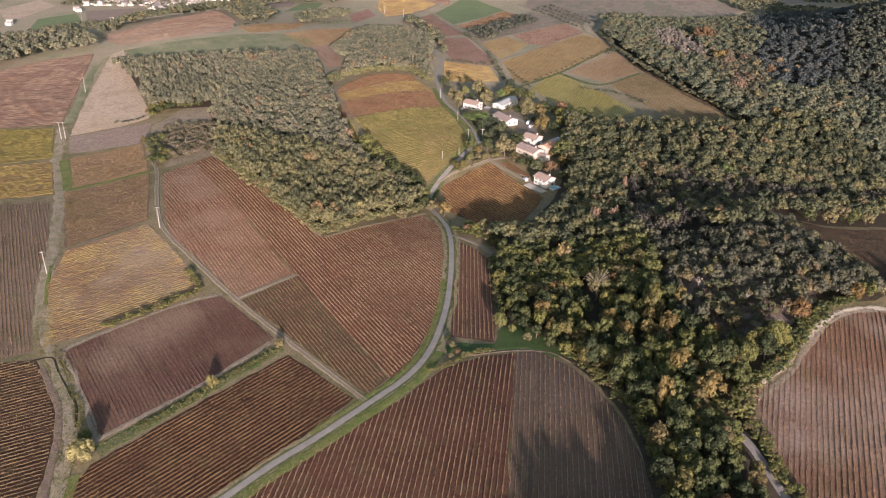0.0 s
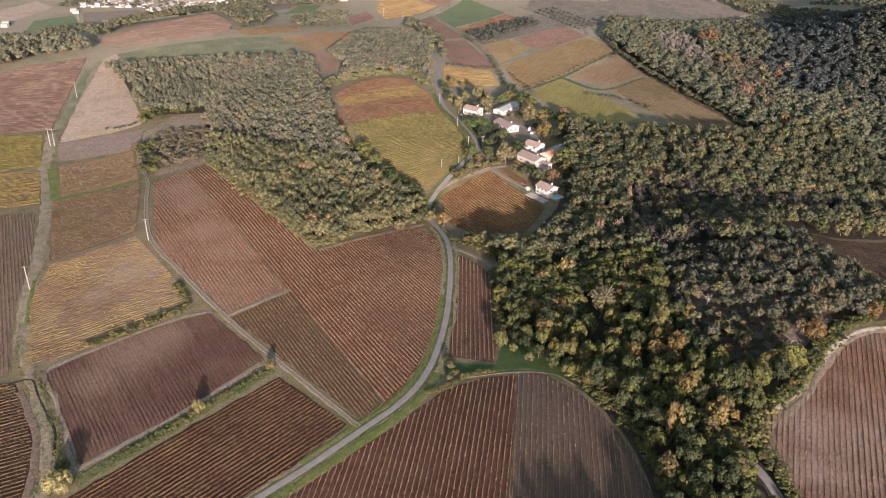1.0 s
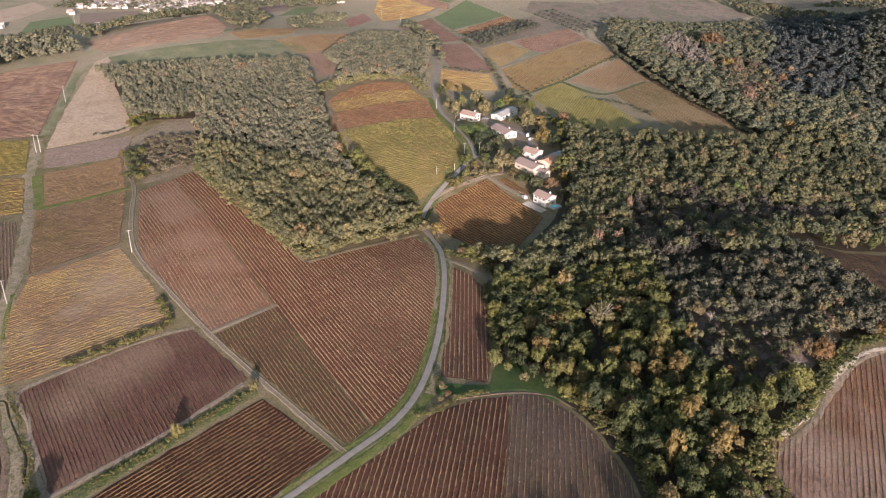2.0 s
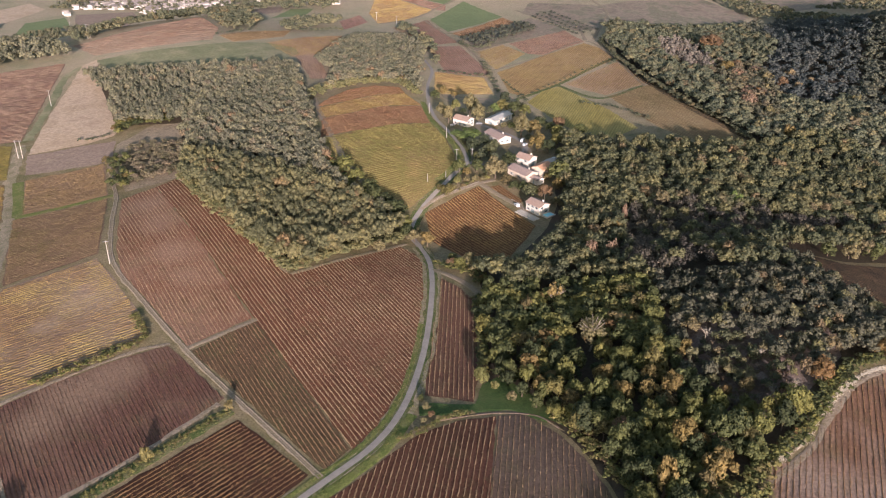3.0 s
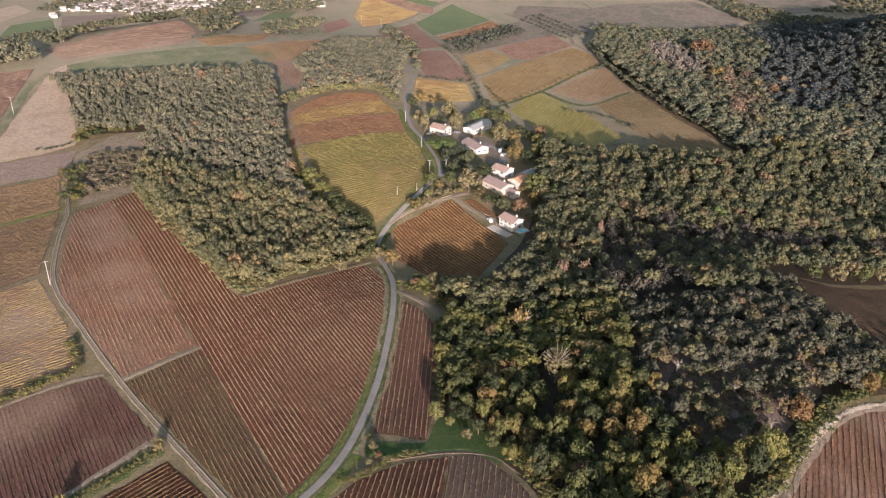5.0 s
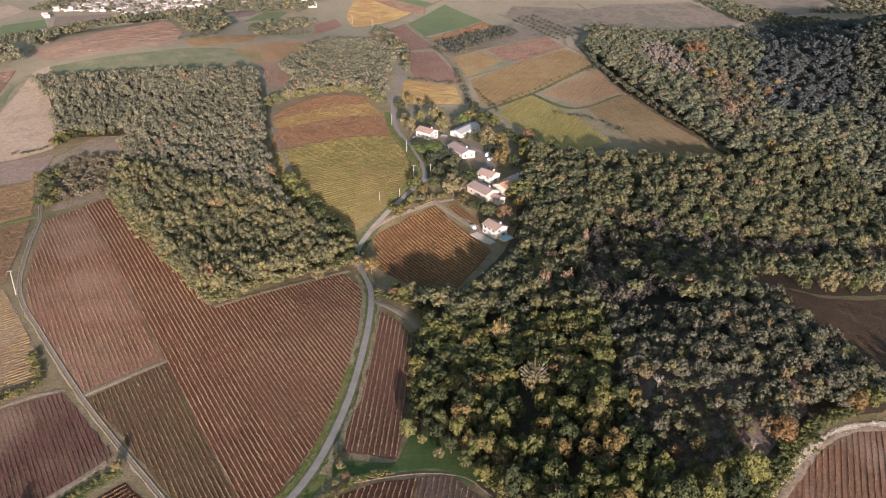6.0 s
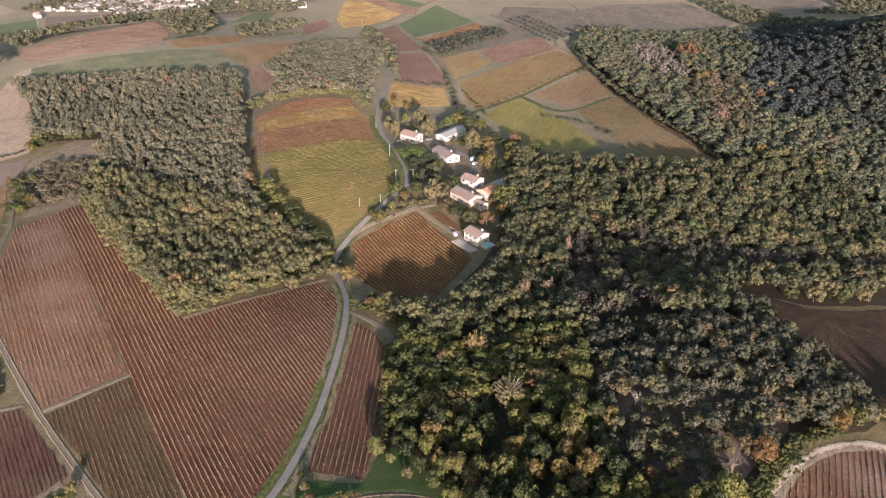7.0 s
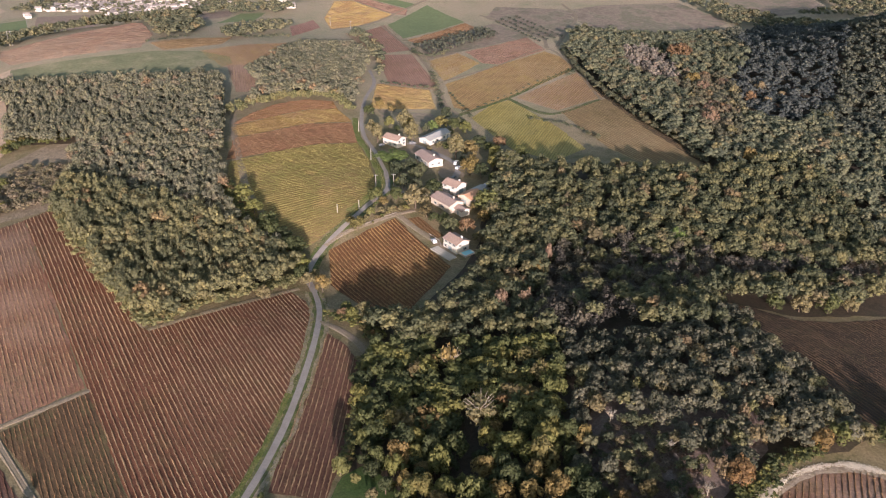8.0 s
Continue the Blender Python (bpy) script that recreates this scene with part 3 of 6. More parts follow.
# ---- meadows, ploughland, woodland floor ----
for name, poly, material, label, up in (
    ("ploughed_field", [(-264, 670), (-241, 615), (-193, 518), (-193, 511), (-207, 498), (-233, 484), (-250, 554), (-270, 655)], M_PLOUGH, "pale pinkish ploughed field, bare earth", 0.2),
    ("ploughed_field", [(-233, 482), (-207, 496.5), (-189, 503), (-180, 472), (-222, 456)], M_DARKPLOUGH, "purplish brown bare field", 0.1),
    ("scrubland", [(-186, 497), (-173, 529), (-159, 536), (-145, 500), (-134, 470), (-132, 440), (-156, 427), (-180, 473)], M_SCRUB, "dry tan scrubland with scattered bushes", 0.1),
    ("meadow", [(-262, 668), (-245, 634), (-189, 636), (-130, 655), (-113, 702), (-120, 722), (-144, 728), (-175, 716), (-202, 699), (-245, 680)], M_MEADOW, "soft green meadow behind a wood", 0.12),
    ("crop_field", [(-13, 908), (22, 990), (62, 912), (6, 846)], M_CROP, "flat green field of young crop", 0.15),
    ("crop_field", [(-611, 1208), (-630, 1282), (-588, 1325), (-555, 1266), (-586, 1214)], M_CROP, "flat green field of young crop", 0.1),
    ("crop_field", [(-168, 862), (-159, 918), (-137, 926), (-139, 890)], M_CROP, "flat green field of young crop", 0.1),
    ("ploughed_field", [(-581, 1346), (-501, 1375), (-470, 1323), (-480, 1240), (-544, 1255)], M_DARKPLOUGH, "dark purplish ploughed field", 0.1),
    ("ploughed_field", [(-720, 1340), (-690, 1425), (-644, 1382), (-651, 1327), (-664, 1255)], M_PLOUGH, "orange-brown ploughed field", 0.1),
    ("crop_field", [(-36, 1009), (-11, 1012), (11, 992), (3, 976)], M_CROP, "flat green field of young crop", 0.15),
    ("ploughed_field", [(-203, 891), (-196, 930), (-167, 930), (-166, 896), (-186, 874)], M_DARKPLOUGH, "red-brown ploughed field on the plateau edge", 0.12),
    ("courtyard", [(26, 565), (33, 570), (36, 561), (52, 562), (52, 548), (40, 552), (28, 548)], M_TRACK, "pale gravel courtyard between the houses", 0.13),
    ("courtyard", [(50, 542), (58, 535), (61, 517), (56, 508), (48, 513), (46, 520)], M_TRACK, "pale gravel courtyard between the houses", 0.13),
    ("courtyard", [(22, 494), (34, 494), (49, 497), (50, 488), (36, 486), (22, 488)], M_TRACK, "pale gravel courtyard between the houses", 0.12),
    ("stubble_field", [(3, 622), (40, 625), (42, 608), (8, 606)], M_STUBBLE, "bare grey strip above the houses", 0.12),
    ("meadow", [(3, 266), (21, 267.5), (24, 280), (31, 287), (38, 278), (46, 266), (52, 253), (44, 261), (36, 266), (17, 263)], M_DEEPGRASS, "bright green grass corner below the wood", 0.14),
    ("stubble_field", [(22, 818), (76, 886), (90, 900), (122, 838), (94, 818), (58, 790), (32, 762)], M_STUBBLE, "pale bare plot below orchard rows", 0.1),
    ("stubble_field", [(94, 975), (163, 958), (170, 900), (152, 838), (127, 833), (83, 926)], M_STUBBLE, "faded brown stubble field", 0.1),
    ("stubble_field", [(163, 952), (205, 984), (292, 1012), (319, 951), (324, 930), (266, 866), (234, 832), (205, 835), (178, 870)], M_STUBBLE, "faded brown stubble field", 0.1),
    ("stubble_field", [(335, 1060), (450, 1090), (444, 983), (381, 960), (353, 991)], M_STUBBLE, "faded brown stubble field", 0.1),
    ("woodland_floor", [(-257, 626), (-220, 628), (-177, 634), (-113, 652), (-104, 636), (-80, 540), (-67, 489), (-55, 449), (-41, 424), (-25, 417), (-19, 405), (-20, 400), (-29, 387), (-57, 356), (-78, 382), (-101, 409), (-126, 441), (-138, 473), (-158, 528), (-195, 528), (-227, 587)], M_WOODLAND, "dark leaf litter under the oak wood", 0.12),
    ("woodland_floor", [(102, 244), (125, 254), (145, 274), (152, 300), (140, 330), (110, 325), (96, 290), (92, 262)], M_SLOPEFLOOR, "thin grey-brown litter on a stony slope", 0.16),
    # litter; carried west past the trees in place of their shade
    ("woodland_floor", [(22, 372), (27, 345), (26, 305), (25, 280), (36, 270), (47.5, 256), (55, 240), (61, 222), (63.5, 205), (63.8, 163), (104.5, 163), (103.2, 195), (103.5, 212), (105, 228), (120, 240), (131, 256), (144, 270), (168, 275), (181, 285), (174, 300), (170, 329), (165, 354), (160, 370), (186, 363), (218, 372), (330, 380), (500, 500), (520, 860), (330, 900), (240, 860), (165, 880), (152, 794), (154, 678), (172, 588), (194, 524), (170, 521), (136, 528), (108, 540), (80, 550), (72, 500), (68, 440), (60, 413), (40, 374)], M_WOODLAND, "dark leaf litter under the mixed wood, with its edge shade", 0.09),
):
    tagged(sheet(name, poly, material, up), label, name.replace("_", " "), kind="structure")


# ---- vineyards ----
def vigour(x, y, weak, phase):
    """How well the vines grow: slow swells over the plot, and little on the bare pale patches."""
    v = 0.92 + 0.0 * x
    for i, (wave, amount) in enumerate(((70, 0.16), (33, 0.16), (17, 0.14), (8, 0.12))):
        t = phase * 1.7 + i * 2.1
        v = v + amount * np.sin((x * math.cos(t) + y * math.sin(t)) * 6.283 / wave + t) * np.sin((y * math.cos(t) - x * math.sin(t)) * 6.283 / (1.3 * wave) + 2 * t)
    for wx, wy, reach in weak:
        v = v * (1 - 0.5 * np.exp(-((x - wx) ** 2 + (y - wy) ** 2) / (0.9 * reach * reach)))
    return np.clip(v, 0.2, 1.3)


def vine_hedge(p0, p1, step, tall, wide, rng, cards, bare, weak=(), phase=0.0):
    """One row of vines: uneven low stocks and weeds, and loose leafy shoots over them."""
    p0, p1 = np.array(p0), np.array(p1)
    span = np.linalg.norm(p1 - p0)
    n = max(3, int(span / step) + 1)
    t = np.linspace(0, 1, n)
    d = (p1 - p0) / span
    s = np.array([-d[1], d[0]])
    c = p0 + (p1 - p0) * t[:, None] + s * rng.normal(0, 0.06, n)[:, None]
    v = vigour(c[:, 0], c[:, 1], weak, phase) * rng.uniform(0.85, 1.1)
    gap = np.where(rng.random(n) < bare * 0.7 + 0.03, 0.2, 1.0) * v
    soft = np.array([0.2, 0.6, 0.2])
    w = wide * np.convolve(np.pad(rng.uniform(0.45, 1.45, n) * gap, 1, "edge"), soft, "valid")
    h = tall * np.convolve(np.pad(rng.uniform(0.3, 0.9, n) * gap, 1, "edge"), soft, "valid")
    g = land(c[:, 0], c[:, 1])
    cols = []
    for o, u in ((-1, 0.0), (0, 1.0), (1, 0.0)):
        q = c + s * (o * w + rng.normal(0, 0.04, n))[:, None]
        cols.append(np.column_stack([q, g + 0.05 + u * h]))
    co = np.stack(cols, 1).reshape(-1, 3)
    i = (np.arange(n - 1)[:, None] * 3 + np.arange(2)[None]).ravel()
    f = np.vstack([np.column_stack([i, i + 1, i + 4]), np.column_stack([i, i + 4, i + 3])])
    k = int(span * cards)
    if k:
        live = rng.random(int(span) + 2) > bare
        u = rng.random(k)
        u = u[live[(u * span).astype(int)] & (rng.random(k) < np.interp(u, t, v))]
        k = len(u)
        b = p0 + (p1 - p0) * u[:, None] + s * rng.normal(0, wide * 0.7, k)[:, None]
        z = land(b[:, 0], b[:, 1]) + 0.1 + tall * rng.uniform(0.2, 1.1, k)
        cen = np.column_stack([b, z])
        a, e = rng.normal(0, 1, (k, 3)), rng.normal(0, 1, (k, 3))
        a /= np.linalg.norm(a, axis=1)[:, None]
        e /= np.linalg.norm(e, axis=1)[:, None]
        r = rng.uniform(0.12, 0.27, k)[:, None]
        q = np.stack([cen - a * r, cen + e * r, cen + a * r], 1).reshape(-1, 3)
        co, f = np.vstack([co, q]), np.vstack([f, np.arange(k * 3).reshape(-1, 3) + len(co)])
    return co, f


def vineyard(poly, angle, leaves, earth, label, spacing=1.75, step=1.0, tall=0.7, wide=0.17, cards=5.0, bare=0.05, margin=0.2, seed=1, weak=()):
    """A plot: its worked soil, and each row of vines as a part."""
    rng = np.random.default_rng(seed + 100)
    plot = tagged(sheet("vineyard", poly, earth, 0.07, seed=seed), label, "vineyard", "vineyard plots")
    p = np.array(poly, float)
    d = np.array([math.cos(radians(angle)), math.sin(radians(angle))])
    s = np.array([-d[1], d[0]])
    a, b = p @ d, p @ s
    for k in range(math.ceil((b.min() + 0.5) / spacing), math.floor((b.max() - 0.5) / spacing) + 1):
        lv = k * spacing
        cuts = []
        for j in range(len(p)):
            j2 = (j + 1) % len(p)
            if (b[j] > lv) != (b[j2] > lv):
                cuts.append(a[j] + (a[j2] - a[j]) * (lv - b[j]) / (b[j2] - b[j]))
        cuts.sort()
        for c0, c1 in zip(cuts[::2], cuts[1::2]):
            c0, c1 = c0 + margin + rng.uniform(0, 0.8), c1 - margin - rng.uniform(0, 0.8)
            if c1 - c0 < 3:
                continue
            co, f = vine_hedge(d * c0 + s * lv, d * c1 + s * lv, step, tall, wide, rng, cards, bare, weak, seed)
            row = new("vine_hedge", mesh_of("vine_hedge", co, f, leaves))
            row.parent = plot
    return plot


def vine_leaves(name, *colours):
    k = len(colours)
    return leafy(name, [(0.3 + 0.4 * i / max(1, k - 1), dull(c, 1.12)) for i, c in enumerate(colours)], "place", 0.15)


TAN = vine_leaves("tan_vine_leaves", (0.24, 0.14, 0.085), (0.29, 0.185, 0.11), (0.19, 0.11, 0.07))
DUSK = vine_leaves("dusky_vine_leaves", (0.13, 0.07, 0.05), (0.18, 0.1, 0.07), (0.15, 0.09, 0.055))
# brown leaves dimmed for a plot that lies in shade
SHADEVINE = vine_leaves("shade_dimmed_vine_leaves", (0.095, 0.066, 0.045), (0.13, 0.088, 0.058), (0.1, 0.078, 0.046))
RUSSET = vine_leaves("faded_russet_vine_leaves", (0.25, 0.135, 0.085), (0.29, 0.175, 0.105), (0.2, 0.11, 0.07))
DUN = vine_leaves("dull_vine_leaves", (0.19, 0.135, 0.08), (0.24, 0.17, 0.10), (0.15, 0.12, 0.06))
GOLD = vine_leaves("yellow_vine_leaves", (0.31, 0.235, 0.09), (0.26, 0.2, 0.075), (0.28, 0.18, 0.085))
GREEN = vine_leaves("green_gold_vine_leaves", (0.17, 0.15, 0.055), (0.24, 0.195, 0.07), (0.145, 0.135, 0.045))
OCHRE = vine_leaves("ochre_vine_leaves", (0.22, 0.13, 0.075), (0.26, 0.165, 0.09), (0.17, 0.10, 0.06))

HONEY = vine_leaves("honey_vine_leaves", (0.36, 0.26, 0.115), (0.29, 0.19, 0.10), (0.4, 0.3, 0.13), (0.31, 0.2, 0.125))
HILLGREEN = vine_leaves("yellowing_vine_leaves", (0.25, 0.225, 0.085), (0.33, 0.275, 0.11), (0.22, 0.205, 0.075), (0.36, 0.27, 0.12))

AMBER = vine_leaves("amber_vine_leaves", (0.35, 0.225, 0.105), (0.28, 0.165, 0.085), (0.38, 0.25, 0.115), (0.29, 0.17, 0.1))
MAUVE = vine_leaves("mauve_brown_vine_leaves", (0.23, 0.155, 0.12), (0.28, 0.2, 0.15), (0.2, 0.13, 0.1), (0.29, 0.19, 0.13))
STRAW = vine_leaves("straw_vine_leaves", (0.31, 0.215, 0.135), (0.37, 0.265, 0.17), (0.26, 0.17, 0.11))
DUSTY = ((-114, 262, 19), (-103, 275, 12), (-120, 245, 10))
BLEACHED = ((-131, 318, 17), (-140, 301, 9))
THIN = ((-137, 406, 14), (-124, 383, 14), (-110, 358, 15), (-98, 339, 10))
CHALKY = ((118, 225, 12), (134, 242, 12), (112, 205, 10), (152, 258, 9))
near = dict(step=1.0, cards=6.0)
vineyard([(-72, 162), (-57, 182), (-40, 200.5), (-17, 224.5), (-6, 238.5), (3, 249.5), (15, 257.5), (28, 261), (18.5, 162)], -97.5, STRAW, soil("s1", (0.13, 0.0636, 0.0433), (0.0963, 0.0501, 0.0347), (0.193, 0.0915, 0.0655), -97.5, 1.75), "red-brown vineyard with straight tan autumn rows", tall=0.55, wide=0.15, seed=1, **near)
vineyard([(28.5, 261), (36, 262.5), (40, 260), (48.5, 250), (56, 233.5), (61.5, 215), (63.5, 198), (63, 162), (19, 162)], -96, STRAW, soil("s2", (0.168, 0.114, 0.0871), (0.123, 0.089, 0.0593), (0.208, 0.153, 0.123), -96, 1.75), "greyish vineyard with thin half-bare rows", tall=0.4, wide=0.14, bare=0.12, seed=2, step=0.9, cards=3.5)
vineyard([(-107, 192.5), (-82.5, 221.5), (-56.5, 251.5), (-30, 228), (-47, 204), (-68, 179), (-80, 162), (-112, 162), (-110, 180)], 49.7, OCHRE, soil("s3", (0.066, 0.034, 0.023), (0.05, 0.028, 0.0185), (0.112, 0.054, 0.036), 49.7, 1.6), "dark vineyard with ochre autumn rows", spacing=1.6, tall=0.48, wide=0.14, seed=3, **near)
vineyard([(-140, 250), (-125, 266), (-103, 283), (-91, 290), (-63.5, 262), (-85, 231), (-110, 204), (-128, 235)], -55.6, DUSK, soil("s4", (0.1989, 0.1062, 0.0851), (0.1179, 0.0643, 0.052), (0.333, 0.2295, 0.1665), -55.6, 1.35, 0.8, spots=DUSTY), "dusky red vineyard with close rows", weak=DUSTY, tall=0.45, wide=0.16, spacing=1.35, seed=4, step=1.0, cards=3.0, bare=0.02)
vineyard([(-162, 243), (-147, 245), (-134, 227), (-125, 210.5), (-119.8, 190), (-115, 162), (-150, 162), (-175, 215)], 27, DUN, soil("s5", (0.08, 0.045, 0.031), (0.058, 0.034, 0.023), (0.105, 0.055, 0.038), 27, 1.75), "brown vineyard with thin tan rows", tall=0.45, wide=0.13, seed=5, **near)
vineyard([(-262, 372), (-228, 384), (-204, 386), (-180, 332), (-172, 300), (-160, 269), (-151, 250), (-164, 243), (-195, 280)], -63, DUN, soil("s6", (0.31, 0.215, 0.165), (0.24, 0.16, 0.115), (0.3, 0.22, 0.165), -63, 1.45, weedy=0.5), "brown vineyard with long thin rows", tall=0.4, wide=0.14, spacing=1.45, seed=6)
vineyard([(-171, 329), (-141, 352), (-132, 341), (-109, 311), (-103, 301), (-102, 290.5), (-117, 276.5), (-131.5, 263.5), (-148.5, 253), (-166, 297)], 38, HONEY, soil("s7", (0.279, 0.198, 0.162), (0.207, 0.144, 0.108), (0.45, 0.3555, 0.279), 38, 1.55, spots=BLEACHED), "patchy yellow vineyard on pale purplish soil", weak=BLEACHED, bare=0.08, spacing=1.55, tall=0.55, seed=7)
vineyard([(-202, 398), (-162, 420), (-142, 356), (-172, 331)], 41, DUN, soil("s8", (0.25, 0.165, 0.118), (0.2, 0.135, 0.092), (0.27, 0.18, 0.125), 41, 1.7), "dull red-brown vineyard beside a farm track", spacing=1.7, tall=0.5, wide=0.2, seed=8)
vineyard([(-219, 449), (-183, 469), (-164, 425), (-200, 404)], 33, DUN, soil("s9", (0.3, 0.21, 0.155), (0.24, 0.17, 0.12), (0.34, 0.25, 0.18), 33, 1.7), "small russet vineyard plot by a track", spacing=1.7, seed=9)
vineyard([(-300, 482), (-282, 492), (-248, 497), (-229, 450), (-255, 438), (-275, 436)], 20, GREEN, soil("s10", (0.2, 0.17, 0.08), (0.16, 0.14, 0.06), (0.24, 0.19, 0.1), 20, 1.7), "yellow-green vineyard plot at a field edge", spacing=1.7, seed=10, step=1.2, cards=4.0)
vineyard([(-272, 433), (-253, 435), (-227, 444), (-206, 398), (-232, 390), (-262, 378)], 20, GOLD, soil("s11", (0.26, 0.18, 0.13), (0.2, 0.14, 0.08), (0.3, 0.24, 0.12), 20, 1.7), "yellow and purplish vineyard plot", bare=0.2, spacing=1.7, seed=11, step=1.2, cards=4.0)
vineyard([(-370, 600), (-340, 622), (-324, 645), (-286, 663), (-256, 542), (-246, 503), (-283, 495), (-330, 488)], 15, MAUVE, soil("s12", (0.27, 0.175, 0.145), (0.21, 0.135, 0.11), (0.25, 0.17, 0.125), 15, 2.4), "broad red-brown vineyard below a wood", spacing=2.4, seed=12, tall=0.7, wide=0.25, step=2.0, cards=2.5)
vineyard([(-154, 417), (-141, 430), (-65, 311), (-84, 290), (-127, 341), (-136, 362)], -57.5, STRAW, soil("s13", (0.315, 0.1665, 0.1125), (0.252, 0.1305, 0.0855), (0.423, 0.2745, 0.2025), -57.5, 1.5, spots=THIN), "pinkish vineyard strip with pale soil", weak=THIN, tall=0.4, wide=0.15, spacing=1.5, seed=13, step=0.9, cards=5.5)
vineyard([(-141, 430.2), (-133, 439), (-57, 346.5), (-14, 394), (-5, 386), (-1, 376), (0.5, 345), (-0.5, 302), (-5, 273), (-11.5, 252), (-18, 240), (-64, 310.5)], -57.2, STRAW, soil("s14", (0.225, 0.1035, 0.0675), (0.1665, 0.0765, 0.0486), (0.27, 0.1395, 0.09), -57.2, 1.6), "large russet vineyard with tan rows along a lane", tall=0.46, spacing=1.6, seed=14, **near)
vineyard([(-82, 287.5), (-63, 309.5), (-19, 240.5), (-25, 230)], -57.2, TAN, soil("s15", (0.1755, 0.1152, 0.0738), (0.1215, 0.0882, 0.0495), (0.153, 0.117, 0.0612), -57.2, 1.45, weedy=0.5), "greenish brown vineyard corner by the lane", tall=0.42, wide=0.15, spacing=1.45, seed=15, **near)
vineyard([(6.5, 361), (14, 354), (21.5, 343), (22.5, 312), (22.5, 287), (20.5, 269), (3.5, 271), (4.5, 298), (6, 330)], -91, STRAW, soil("s16", (0.17, 0.09, 0.065), (0.13, 0.07, 0.05), (0.2, 0.11, 0.08), -91, 1.75), "narrow red-brown vineyard between lane and wood", seed=16, **near)
vineyard([(-2, 430), (27, 459), (55, 416), (38, 377), (22, 379), (3, 402)], -57, AMBER, soil("s17", (0.17, 0.09, 0.05), (0.11, 0.06, 0.034), (0.26, 0.14, 0.07), -57, 1.75), "ochre vineyard beside the hamlet", tall=0.95, wide=0.22, seed=17, step=0.9, cards=6.0)
vineyard([(33, 459), (38, 462), (51, 445), (47, 441)], -57, OCHRE, soil("s18", (0.2, 0.12, 0.06), (0.14, 0.09, 0.045), (0.25, 0.14, 0.07), -57, 1.75), "small strip of ochre vines", seed=18)
vineyard([(-78, 556), (-72, 582), (-61, 607), (-44, 624), (-27, 627), (-22, 613), (-39, 604), (-58, 580)], 40, RUSSET, soil("s19", (0.38, 0.22, 0.1), (0.3, 0.17, 0.08), (0.42, 0.26, 0.13), 40, 1.7), "russet top of a hill vineyard", spacing=1.7, seed=19, step=1.2, cards=4.0)
vineyard([(-77, 554), (-58, 579), (-39, 603), (-22, 612), (-10, 592), (-37, 575), (-53, 554), (-70, 536)], 40, HONEY, soil("s20", (0.43, 0.29, 0.11), (0.34, 0.225, 0.085), (0.44, 0.3, 0.14), 40, 1.7), "yellow band of a hill vineyard", spacing=1.7, tall=0.6, seed=20, step=1.2, cards=4.0)
vineyard([(-70, 534), (-53, 553), (-37, 574), (-10, 590), (-2, 555), (-25, 541), (-43, 521), (-66, 500)], 40, RUSSET, soil("s21", (0.36, 0.205, 0.12), (0.28, 0.155, 0.09), (0.4, 0.25, 0.16), 40, 1.7), "brown band of a hill vineyard", spacing=1.7, tall=0.6, seed=21, step=1.2, cards=4.0)
vineyard([(-64, 498), (-43, 520), (-25, 540), (-2, 554), (6, 531), (13, 501), (14, 487), (9, 465), (-1, 448), (-10, 433), (-22, 421), (-34, 428), (-48, 446), (-58, 470)], 40, HILLGREEN, soil("s22", (0.3, 0.23, 0.105), (0.2, 0.165, 0.075), (0.42, 0.28, 0.16), 40, 1.7, 0.8), "yellow-green hill vineyard below the brow", spacing=1.7, tall=0.6, seed=22, step=1.0, cards=4.5)
# strong soil stripes under these rows: litter, deepened with the rows' shade
vineyard([(107, 228), (114.7, 229.5), (122.5, 235.5), (130.5, 245.5), (138, 254), (147, 260.5), (156, 266), (170, 267.5), (190, 260), (200, 162), (108, 162), (104, 194), (104, 205), (105, 216)], -109.5, TAN, soil("s23", (0.28, 0.165, 0.115), (0.15, 0.088, 0.062), (0.46, 0.36, 0.3), -109.5, 1.65, 0.9, spots=CHALKY), "pinkish red vineyard with pale chalky patches", weak=CHALKY, tall=0.48, wide=0.16, spacing=1.65, seed=23, step=1.0, cards=6.0, bare=0.02)
# soil and leaves here are darkened in place of shade on the plot
vineyard([(161, 369), (172, 366), (184, 360), (202, 363), (240, 376), (265, 340), (235, 290), (195, 279), (180, 287), (174, 301), (170, 329), (166, 354)], -61, SHADEVINE, soil("s24", (0.075, 0.056, 0.043), (0.06, 0.047, 0.036), (0.085, 0.068, 0.048), -61, 1.75), "brown vineyard beyond the wooded hill, shade in its colours", tall=0.45, seed=24, step=1.0, cards=4.5)
